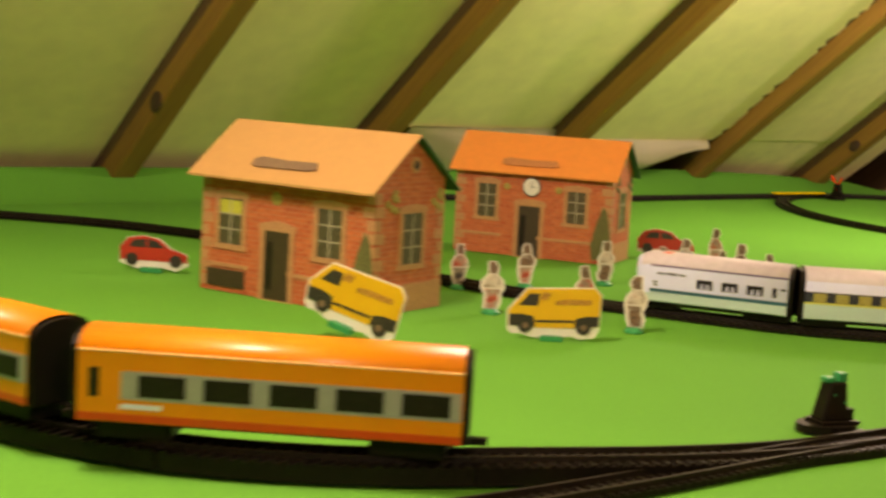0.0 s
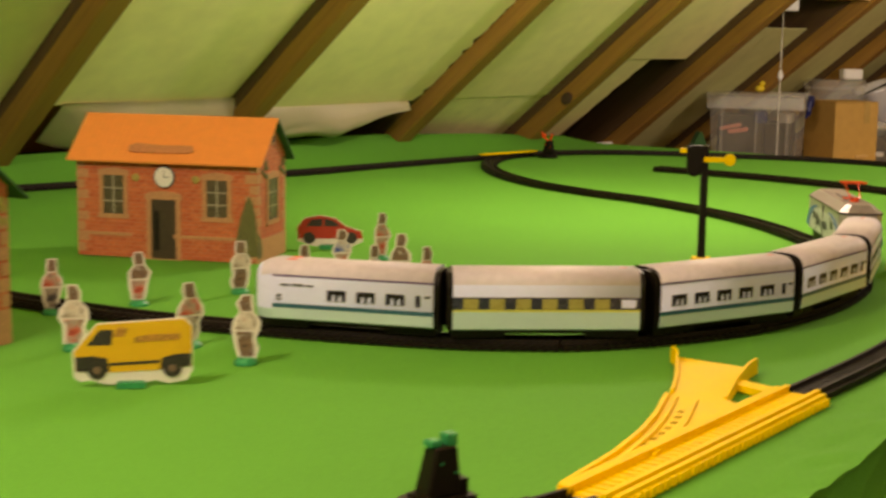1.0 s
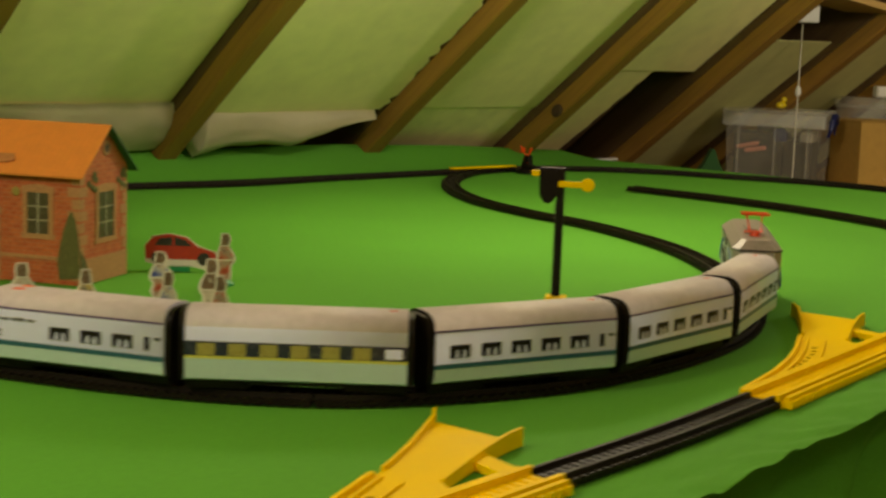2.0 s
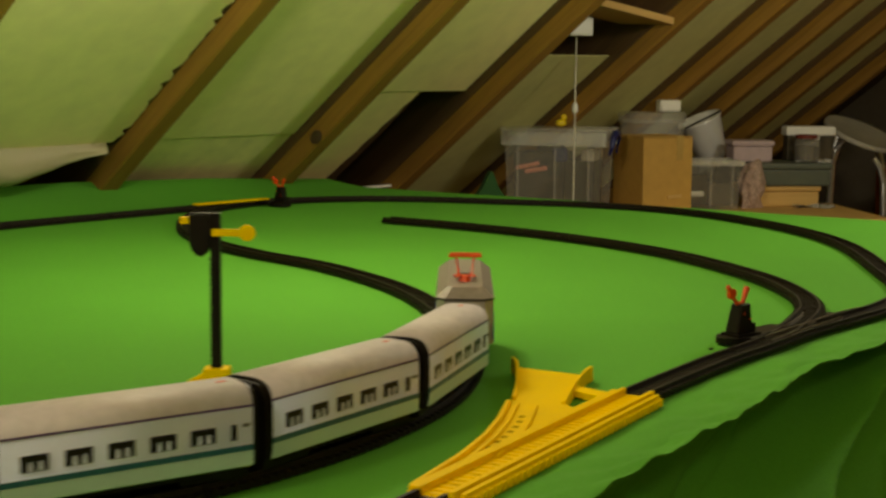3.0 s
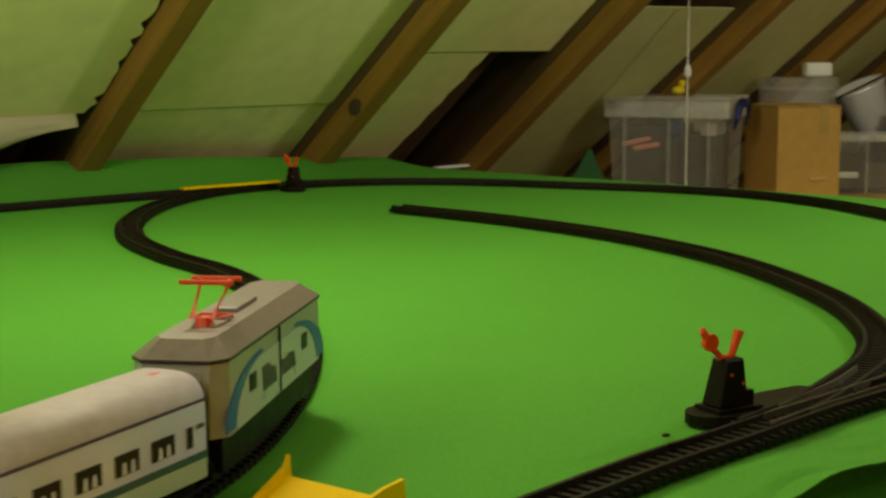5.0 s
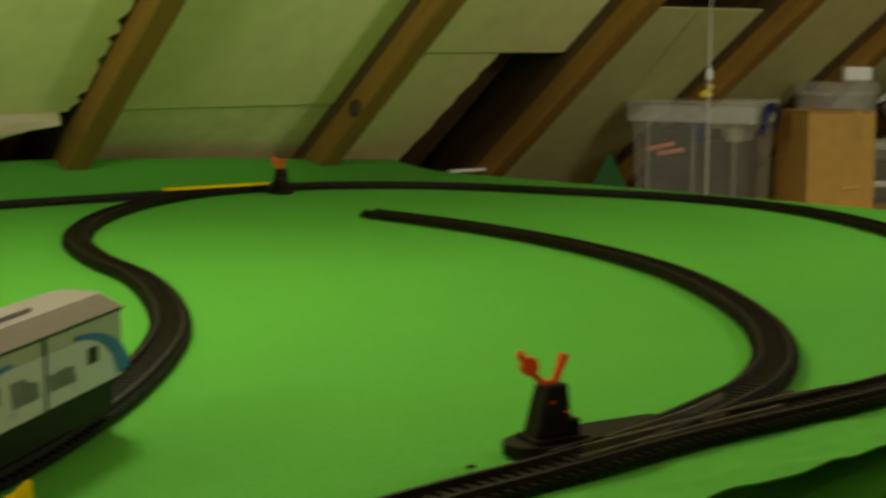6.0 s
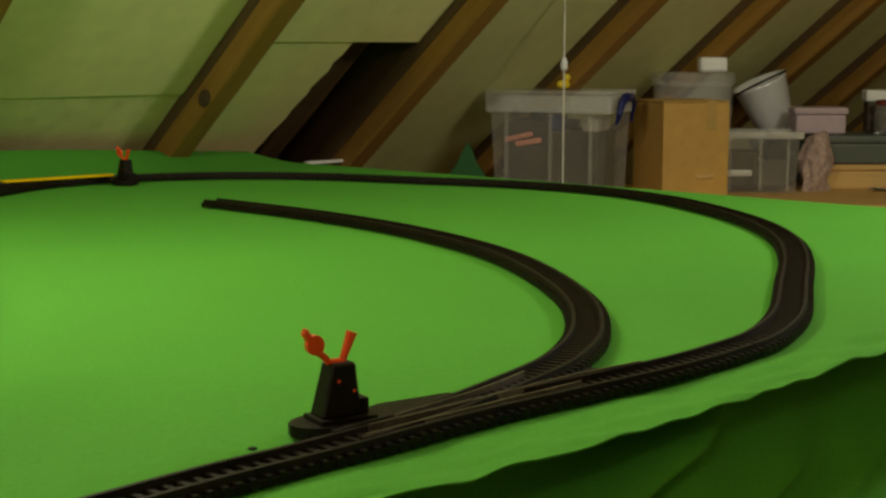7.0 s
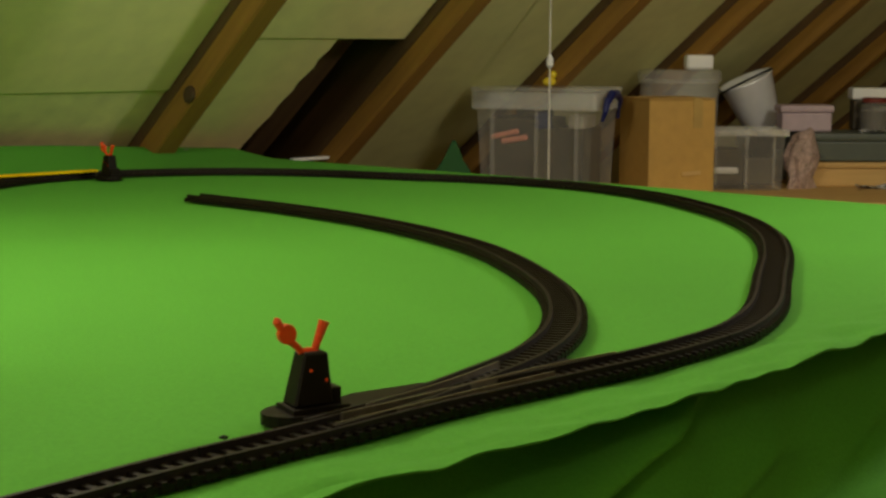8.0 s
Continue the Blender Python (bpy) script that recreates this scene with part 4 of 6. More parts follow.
def locomotive():
    root = empty("toy_locomotive", Matrix.Identity(4), "white toy electric locomotive with blue curves and orange pantograph", "toy train", "white toy train")
    root.scale = (K,) * 3
    L, w = 1.13, 0.135
    h = L / 2
    plan = [(-h, -w * 0.7), (-h + 0.05, -w), (h - 0.05, -w), (h, -w * 0.7), (h, w * 0.7), (h - 0.05, w), (-h + 0.05, w), (-h, w * 0.7)]
    bm = bmesh.new()
    prism(bm, plan, 0.185, 0.395, "z")
    part("body", bm, LOCOSILVER, root)
    bm = bmesh.new()
    lo = [bm.verts.new((x * 1.012, y * 1.03, 0.395)) for x, y in plan]
    mid = [bm.verts.new((x * 1.012, y * 1.03, 0.405)) for x, y in plan]
    hi = [bm.verts.new((x * 0.90, y * 0.62, 0.452)) for x, y in plan]
    n = len(plan)
    bm.faces.new(lo), bm.faces.new(hi)
    for i in range(n):
        bm.faces.new((lo[i], lo[(i + 1) % n], mid[(i + 1) % n], mid[i])).material_index = 1
        bm.faces.new((mid[i], mid[(i + 1) % n], hi[(i + 1) % n], hi[i]))
    part("roof", bm, [LOCOROOF, DARK], root, "grey hipped roof")
    bm = bmesh.new()
    box(bm, -h * 0.88, h * 0.88, -0.105, 0.105, 0.075, 0.186)
    box(bm, -h - 0.02, h + 0.02, -0.06, 0.06, 0.115, 0.15)
    part("chassis", bm, BLACK, root)
    wheels(root, L)
    for y in (-w, w):
        s = 1 if y > 0 else -1
        bm = bmesh.new()
        pts = [(-h + 0.10 + 0.275 * (1 - math.cos(math.pi / 2 * k / 12)), 0.188 + 0.16 * math.sin(math.pi / 2 * k / 12)) for k in range(13)]
        pts += [(-x, z) for x, z in reversed(pts)]
        prism(bm, pts, min(y, y + s * 0.003), max(y, y + s * 0.003), "y")
        part("white_side_print", bm, LOCOWHITE, root)
        for sx in (-1, 1):
            swoosh(root, y, sx, L)
            bm = bmesh.new()
            box(bm, sx * 0.30 - 0.033, sx * 0.30 + 0.033, min(y, y + s * 0.006), max(y, y + s * 0.006), 0.265, 0.315)
            part("window", bm, GLASS_D, root)
        bm = bmesh.new()
        box(bm, -0.004, 0.004, min(y, y + s * 0.007), max(y, y + s * 0.007), 0.186, 0.394)
        part("seam", bm, DARK, root)
        # the illegible name, as plain slanted bars
        for k, (x, high) in enumerate(((-0.19, 0.075), (-0.145, 0.075), (-0.11, 0.06), (-0.075, 0.05), (0.03, 0.05), (0.075, 0.05), (0.105, 0.055), (0.15, 0.05))):
            bm = bmesh.new()
            for off in (0, 0.022):
                prism(bm, [(s * -x + off, 0.235), (s * -x + off + 0.011, 0.235), (s * -x + off + 0.011 - s * -0.012, 0.235 + high), (s * -x + off - s * -0.012, 0.235 + high)], min(y, y + s * 0.0055), max(y, y + s * 0.0055), "y")
            part("lettering_bar", bm, LETTER, root)
    for sx in (-1, 1):
        bm = bmesh.new()
        box(bm, min(sx * h, sx * (h + 0.004)), max(sx * h, sx * (h + 0.004)), -0.075, 0.075, 0.29, 0.375)
        part("windscreen", bm, GREYBAND, root)
        bm = bmesh.new()
        prism(bm, [(-0.09, 0.19), (0.09, 0.19), (0.09, 0.215), (0, 0.25), (-0.09, 0.215)], min(sx * h, sx * (h + 0.004)), max(sx * h, sx * (h + 0.004)), "x")
        part("nose_print", bm, BLUE, root)
    bm = bmesh.new()
    box(bm, -0.10, 0.12, -0.035, 0.035, 0.45, 0.466, bevel=0.004)
    part("roof_box", bm, LOCOROOF, root)
    bm = bmesh.new()
    for y in (-0.05, 0.05):
        tube(bm, [(-0.20, y, 0.462), (-0.33, y * 0.6, 0.475), (-0.18, y * 0.9, 0.565), (-0.28, y * 1.1, 0.57)], 0.008, 6)
    for x, y, z in ((-0.20, 0.05, 0.462), (-0.18, 0.075, 0.568), (-0.28, 0.08, 0.572)):
        tube(bm, [(x, -y, z), (x, y, z)], 0.008, 6)
    lathe(bm, [(0.03, 0.45), (0.022, 0.478)], 12, Matrix.Translation((-0.31, 0, 0)))
    part("pantograph", bm, RED, root, "orange folding pantograph")
    return root


def put_on(line, root, s, half, z):
    """Sets a vehicle on the line with its middle at s."""
    a, b = line.at(s - half), line.at(s + half)
    c, t = (a + b) / 2, (b - a).normalized()
    root.matrix_basis = frame_at(c.x, c.y, t.x, t.y, z) @ Matrix.Diagonal((K, K, K, 1))


NOSE = 13.7 * K  # where the engine's nose stands along its line
s = NOSE - 0.565 * K
put_on(s_line, locomotive(), s, 0.36 * K, 0.0)
s -= (0.565 + 0.05 + 0.45) * K
plain = coach("plain")
put_on(s_line, plain, s, 0.33 * K, 0.0)
for kind in ("plain", "plain", "cafe", "cab"):
    s -= 0.955 * K
    c = copy_thing(plain, Matrix.Identity(4)) if kind == "plain" else coach(kind)
    put_on(s_line, c, s, 0.33 * K, 0.0)


# ---- the orange train ----
def orange_coach():
    root = empty("toy_coach", Matrix.Identity(4), "orange plastic toy railway coach with grey window band and red stripe", "toy train", "orange toy train")
    root.scale = (K,) * 3
    L, w, z0, z1 = 1.30, 0.14, 0.169, 0.479
    x0, x1 = -L / 2, L / 2
    half = [(-w * 0.97, z0), (-w, z0 + 0.02), (-w, 0.402), (-w * 0.985, 0.417), (-w * 0.93, 0.434), (-w * 0.78, 0.454), (-w * 0.55, 0.468), (-w * 0.28, 0.476)]
    prof = half + [(0, z1)] + [(-x, z) for x, z in reversed(half)]
    bm = bmesh.new()
    prism(bm, prof, x0, x1, "x")
    bm.normal_update()
    for f in bm.faces:
        if abs(f.normal.x) > 0.9:
            f.material_index = 1
        else:
            f.smooth = f.calc_center_median().z > 0.424
    part("body", bm, [ORANGE, BLACK], root)
    for y in (-w, w):
        s = 1 if y > 0 else -1
        # the highlight along the roof edge is painted as a paler orange rod
        bm = bmesh.new()
        tube(bm, [(x0, y * 0.992, 0.412), (x1, y * 0.992, 0.412)], 0.0042, 8)
        part("gutter", bm, EDGE_GLINT, root, "roof edge with its highlight painted pale")
        pane(root, x0, x1, 0.172, 0.199, y - s * 0.001, ORANGERED, "red_stripe")
        band = pane(root, x0 + 0.15, x1 - 0.005, 0.249, 0.346, y, GREYBAND, "window_band", "light grey window band")
        for k in range(5):
            a = x0 + 0.21 + k * 0.222
            pane(band, a, a + 0.160, 0.261, 0.335, y + s * 0.003, GLASS_D)
        pane(root, x0 + 0.04, x0 + 0.075, 0.254, 0.354, y, GLASS_D, "door_window")
        pane(root, x0 + 0.15, x0 + 0.29, 0.217, 0.234, y, WHITE, "lettering_bar")
    for a, b in ((x1, x1 + 0.022), (x0 - 0.022, x0)):
        bm = bmesh.new()
        prism(bm, [(y * 0.93, z0 + (z - z0) * 0.965) for y, z in prof], a, b, "x")
        part("gangway", bm, BLACK, root)
        bm = bmesh.new()
        m = 1 if a > 0 else -1
        box(bm, min(m * (x1 + 0.02), m * (x1 + 0.085)), max(m * (x1 + 0.02), m * (x1 + 0.085)), -0.02, 0.02, 0.144, 0.169, bevel=0.004)
        part("coupler", bm, BLACK, root)
    bm = bmesh.new()
    box(bm, x0 + 0.02, x1 - 0.02, -0.09, 0.09, 0.152, 0.171)
    part("underframe", bm, BLACK, root)
    wheels(root, L, 0.100, 0.055)
    return root


oc = orange_coach()
OR_AT = 2.755 * K
put_on(orange_line, oc, OR_AT, 0.45 * K, 0.0)
oc.matrix_basis = oc.matrix_basis @ Matrix.Rotation(math.pi, 4, "Z")
o2 = copy_thing(oc, oc.matrix_basis.copy())
put_on(orange_line, o2, OR_AT + 1.45 * K, 0.45 * K, 0.0)
o2.matrix_basis = o2.matrix_basis @ Matrix.Rotation(math.pi, 4, "Z")


# ---- card station buildings ----
def with_uv(ob):
    """Gives a wall's mesh a plan of its faces in metres, for the printed brickwork."""
    me = ob.data
    uv = me.uv_layers.new(name="UVMap")
    for poly in me.polygons:
        for li in poly.loop_indices:
            v = me.vertices[me.loops[li].vertex_index].co
            uv.data[li].uv = (v.x if abs(poly.normal.y) > abs(poly.normal.x) else v.y, v.z)
    return ob


def arch_frame(x0, x1, z0, z1, t, y0, y1, lift=0.0):
    """A surround with a slightly arched head, as two uprights, a head and a sill in one bmesh."""
    bm = bmesh.new()
    box(bm, x0 - t, x0, y0, y1, z0, z1)
    box(bm, x1, x1 + t, y0, y1, z0, z1)
    head = [(x0 - t * 1.3, z1)] + [(x0 - t * 1.3 + (x1 - x0 + 2.6 * t) * k / 8, z1 + t * 1.1 + lift * math.sin(math.pi * k / 8)) for k in range(9)] + [(x1 + t * 1.3, z1)]
    prism(bm, head, y0, y1, "y")
    box(bm, x0 - t * 1.3, x1 + t * 1.3, y0, y1, z0 - t, z0)
    return bm


def wall_window(parent, x0, x1, z0, z1, y, lit=False, axis=None, rows=3):
    """A printed window with surround, pane, mullion and bars on a wall that faces -y."""
    m = axis or Matrix.Identity(4)
    bm = bmesh.new()
    box(bm, x0, x1, y - 0.003, y + 0.002, z0, z1, m)
    w = part("window", bm, PANE, parent)
    bm = arch_frame(x0, x1, z0, z1, 0.032, y - 0.007, y + 0.002, 0.018)
    bmesh.ops.transform(bm, matrix=m, verts=bm.verts[:])
    part("surround", bm, STONE, w)
    bm = bmesh.new()
    xm = (x0 + x1) / 2
    box(bm, xm - 0.005, xm + 0.005, y - 0.0055, y + 0.001, z0, z1, m)
    part("mullion", bm, BARS, w)
    for k in range(1, rows):
        bm = bmesh.new()
        z = z0 + (z1 - z0) * k / rows
        box(bm, x0, x1, y - 0.005, y + 0.001, z - 0.004, z + 0.004, m)
        part("glazing_bar", bm, BARS, w)
    if lit:
        bm = bmesh.new()
        box(bm, x0 + 0.008, x1 - 0.008, y - 0.0045, y, z1 - (z1 - z0) * 0.33, z1 - 0.01, m)
        part("lit_pane", bm, PANE_Y, w)


def station(m, roof, house, label, size, L, D, H, R, low, over, e):
    """Card station: x along its front, which faces -y; the front's right corner is the origin."""
    root = empty("card_station", m, label, "model building", "card stations")
    root.scale = (K * size,) * 3
    bm = bmesh.new()
    prism(bm, [(0, 0.0), (D, 0.0), (D, H), (D / 2, R - 0.02), (0, H)], -L, 0, "x")
    with_uv(part("wall_shell", bm, BRICK, root))
    # stone quoins, plinth and string course
    for k in range(int((H - 0.06) / 0.075)):
        wdt = 0.085 if k % 2 else 0.055
        z = 0.03 + k * 0.075
        for x0, x1 in ((-L - 0.003, -L + wdt), (-wdt, 0.003)):
            bm = bmesh.new()
            box(bm, x0, x1, -0.004, 0.012, z, z + 0.062)
            part("quoin", bm, STONE, root)
        for y0, y1 in ((0.0, wdt), (D - wdt, D + 0.003)):
            bm = bmesh.new()
            box(bm, -0.01, 0.004, y0, y1, z, z + 0.062)
            part("quoin", bm, STONE, root)
    bm = bmesh.new()
    box(bm, -0.01, 0.005, -0.0055, D + 0.004, 0.0, 0.16)
    part("plinth", bm, STONE, root)
    for x0, x1 in ((-L - 0.004, -0.93), (-0.62, 0.004)):
        bm = bmesh.new()
        box(bm, x0, x1, -0.0062, 0.01, 0.15, 0.175)
        part("string_course", bm, STONE, root)
    # roof of two ribbed slopes
    ribs = 34
    for s in (-1, 1):
        bm = bmesh.new()
        zl = low
        y_eave, y_ridge = (-over, D / 2) if s < 0 else (D + over, D / 2)
        n = ribs * 4
        rows = []
        for k in range(n + 1):
            x = -L - e + (L + 2 * e) * k / n
            d = 0.0007 * math.sin(2 * math.pi * k / 4)
            rows.append([bm.verts.new((x, y_eave, zl + d)), bm.verts.new((x, y_ridge, R + d)), bm.verts.new((x, y_eave, zl - 0.014)), bm.verts.new((x, y_ridge, R - 0.014))])
        for u, v in zip(rows, rows[1:]):
            bm.faces.new((u[0], v[0], v[1], u[1]))
            bm.faces.new((u[2], u[3], v[3], v[2])).material_index = 1
            bm.faces.new((u[0], u[2], v[2], v[0])).material_index = 1
        for r in (rows[0], rows[-1]):
            bm.faces.new((r[0], r[1], r[3], r[2])).material_index = 1
        part("roof_slope", bm, [roof if s < 0 else GREENCARD, GREENCARD if s > 0 else roof], root)
    # the illegible name board on the front slope
    slope = math.atan2(R - low, D / 2 + over)
    bm = bmesh.new()
    pts = [(-0.24, -0.03), (-0.20, -0.045), (0.2, -0.04), (0.25, -0.02), (0.22, 0.035), (0.0, 0.03), (-0.2, 0.045), (-0.25, 0.02)]
    prism(bm, pts, 0.006, 0.012, "z", Matrix.Translation((-L * 0.53, 0.03, low + (0.03 + over) * math.tan(slope))) @ Matrix.Rotation(slope, 4, "X"))
    part("name_board", bm, SIGNGREY if house else SIGNRUST, root, "blurred grey name board" if house else "faded brown name board")
    # openings of the front
    if house:
        wall_window(root, -1.165, -0.985, 0.29, 0.565, 0.0, True)
        wall_window(root, -0.405, -0.23, 0.295, 0.575, 0.0)
        door = (-0.80, -0.61)
        bm = bmesh.new()
        box(bm, -1.25, -0.95, -0.0075, 0.004, 0.03, 0.135)
        part("cellar_grille", bm, DOORM, root)
        bm = bmesh.new()
        lathe(bm, [(0.04, 0), (0.034, 0.006)], 18, Matrix.Translation((-0.724, 0, 0.597)) @ Matrix.Rotation(radians(90), 4, "X"))
        part("wall_plaque", bm, LANTERN, root)
    else:
        wall_window(root, -1.148, -0.995, 0.305, 0.58, 0.0)
        wall_window(root, -0.37, -0.217, 0.31, 0.57, 0.0)
        door = (-0.785, -0.60)
        bm = bmesh.new()
        lathe(bm, [(0.08, 0), (0.08, 0.010), (0.073, 0.014)], 28, Matrix.Translation((-0.684, 0, 0.58)) @ Matrix.Rotation(radians(90), 4, "X"))
        clock = part("clock", bm, DARK, root, "round station clock with a white dial")
        bm = bmesh.new()
        lathe(bm, [(0.072, 0.012), (0.070, 0.016)], 28, Matrix.Translation((-0.684, 0, 0.58)) @ Matrix.Rotation(radians(90), 4, "X"))
        part("dial", bm, CARD, clock)
        bm = bmesh.new()
        box(bm, -0.687, -0.681, -0.019, -0.015, 0.58, 0.625)
        box(bm, -0.684, -0.652, -0.019, -0.015, 0.577, 0.583)
        part("clock_pointers", bm, DARK, clock)
        for x in (-0.90, -0.45):
            bm = bmesh.new()
            lathe(bm, [(0.022, 0), (0.03, 0.006), (0.02, 0.012)], 10, Matrix.Translation((x, 0, 0.57)) @ Matrix.Rotation(radians(90), 4, "X"))
            part("wall_lantern", bm, LANTERN, root)
    bm = bmesh.new()
    box(bm, door[0], door[1], -0.004, 0.004, 0.0, 0.405 if house else 0.42)
    d = part("door", bm, DOORM, root, "dark printed doorway")
    bm = arch_frame(door[0], door[1], 0.0, 0.405 if house else 0.42, 0.035, -0.009, 0.003, 0.022)
    part("surround", bm, STONE, d)
    bm = bmesh.new()
    box(bm, door[0] + 0.02, door[0] + 0.06, -0.0055, 0.002, 0.06, 0.34)
    part("door_leaf", bm, GLASS_D, d)
    # openings of the gable: a window and a round vent
    turn = Matrix.Rotation(radians(90), 4, "Z")
    wall_window(root, D / 2 - 0.07, D / 2 + 0.12, 0.275, 0.57, -0.0, False, turn)
    bm = bmesh.new()
    lathe(bm, [(0.05, 0), (0.045, 0.007)], 18, Matrix.Translation((0, D / 2 + 0.03, 0.845)) @ Matrix.Rotation(radians(90), 4, "Y"))
    vent = part("round_vent", bm, STONE, root)
    bm = bmesh.new()
    lathe(bm, [(0.028, 0.007), (0.026, 0.009)], 16, Matrix.Translation((0, D / 2 + 0.03, 0.845)) @ Matrix.Rotation(radians(90), 4, "Y"))
    part("grille", bm, DOORM, vent)
    for y in (0.13, D - 0.09):
        bm = bmesh.new()
        rnd = random.Random(5)
        for k in range(7):
            yy, zz = y + rnd.uniform(-0.02, 0.07), 0.645 + rnd.uniform(-0.07, 0.05)
            lathe(bm, [(0.024, 0.0), (0.018, 0.006 + 0.0004 * k)], 8, Matrix.Translation((0, yy, zz)) @ Matrix.Rotation(radians(90), 4, "Y"))
        part("climbing_plant", bm, LANTERN if house else BUSH, root, "yellowish printed climbing plant")
    # a printed cypress that wraps the corner
    bm = bmesh.new()
    shape = [(-0.14, 0.03), (-0.155, 0.14), (-0.135, 0.24), (-0.115, 0.33), (-0.08, 0.43), (-0.055, 0.47), (-0.03, 0.42), (-0.012, 0.34), (0.0, 0.25), (0.006, 0.05)]
    prism(bm, shape, -0.008, 0.001, "y")
    prism(bm, [(0, 0.03), (0, 0.22), (0.06, 0.16), (0.09, 0.08), (0.07, 0.03)], 0.001, 0.0075, "x")
    part("printed_cypress", bm, BUSH, root, "dark green printed cypress at the corner")
    return root


station(frame_at(0.969 * K, 5.757 * K, math.cos(-0.749), math.sin(-0.749)), TILE_T, True, "card station with ribbed roof toned tan by light, printed brick walls", 1.0, 1.305, 0.663, 0.762, 1.023, 0.701, 0.093, 0.051)
station(frame_at(3.009 * K, 8.384 * K, math.cos(-0.537), math.sin(-0.537)), TILE_O, False, "card station with orange ribbed roof and a clock", 0.93, 1.348, 0.582, 0.735, 0.997, 0.691, 0.059, 0.054)


# ---- flat card cut-outs ----
def foot(root, x, r=0.05):
    bm = bmesh.new()
    prism(bm, [(x - r * 1.4, -r), (x + r * 1.4, -r), (x + r, r), (x - r, r)], 0.0, 0.03, "z")
    part("foot", bm, GREENP, root, "green plastic foot")


def van(m, z=0.034):
    root = empty("van_cutout", m, "yellow delivery van printed on a white card cut-out", "card cut-out", "card vehicles")
    root.scale = (K,) * 3
    body = [(-0.28, 0.05), (-0.287, 0.142), (-0.234, 0.206), (-0.175, 0.277), (0.242, 0.296), (0.277, 0.256), (0.272, 0.06), (0.1, 0.045), (-0.1, 0.04)]
    edge = [(-0.29, 0.02), (-0.295, 0.145), (-0.24, 0.213), (-0.178, 0.283), (0.245, 0.302), (0.283, 0.26), (0.278, 0.04), (0.25, -0.01), (0.16, -0.022), (0.10, -0.006), (-0.02, -0.028), (-0.14, -0.018), (-0.21, 0.0), (-0.26, -0.004)]
    bm = bmesh.new()
    prism(bm, edge, 0.0, 0.007, "y", Matrix.Translation((0, 0, z)))
    part("card", bm, CARD, root)
    bm = bmesh.new()
    prism(bm, body, -0.003, 0.001, "y", Matrix.Translation((0, 0, z)))
    p = part("van_print", bm, VAN, root)
    for pts, mm, nm in (([(-0.225, 0.175), (-0.165, 0.25), (-0.10, 0.25), (-0.11, 0.175)], DARK, "cab_window"),
                        ([(0.0, 0.185), (0.22, 0.195), (0.22, 0.225), (0.06, 0.222), (0.0, 0.21)], VANMARK, "lettering_bar"),
                        ([(-0.10, 0.215), (-0.05, 0.215), (-0.03, 0.255), (-0.08, 0.265)], VANMARK, "emblem_patch"),
                        ([(-0.12, 0.072), (0.12, 0.080), (0.12, 0.095), (-0.12, 0.087)], DARK, "lower_trim"),
                        ([(-0.278, 0.048), (-0.12, 0.045), (-0.13, 0.11), (-0.20, 0.122), (-0.284, 0.118)], DARK, "front_bumper"),
                        ([(0.12, 0.048), (0.270, 0.062), (0.273, 0.125), (0.19, 0.122), (0.13, 0.105)], DARK, "rear_bumper")):
        bm = bmesh.new()
        prism(bm, pts, -0.0048, -0.002, "y", Matrix.Translation((0, 0, z)))
        part(nm, bm, mm, p)
    for x in (-0.18, 0.18):
        bm = bmesh.new()
        lathe(bm, [(0.046, 0.0), (0.044, 0.0040)], 18, Matrix.Translation((x, -0.0025, z + 0.052)) @ Matrix.Rotation(radians(90), 4, "X"))
        w = part("wheel", bm, DARK, p)
        bm = bmesh.new()
        lathe(bm, [(0.020, 0.003), (0.019, 0.0054)], 14, Matrix.Translation((x, -0.0025, z + 0.052)) @ Matrix.Rotation(radians(90), 4, "X"))
        part("hub", bm, SIGNGREY, w)
    foot(root, -0.02)
    return root


v1 = van(frame_at(0.77 * K, 4.98 * K, 0.80, -0.58, 0.06 * K) @ Matrix.Rotation(radians(14), 4, "Y"))
v2 = copy_thing(v1, frame_at(1.90 * K, 5.22 * K, 0.98, -0.1))
v1.scale, v2.scale = (K * 0.97,) * 3, (K * 0.87,) * 3


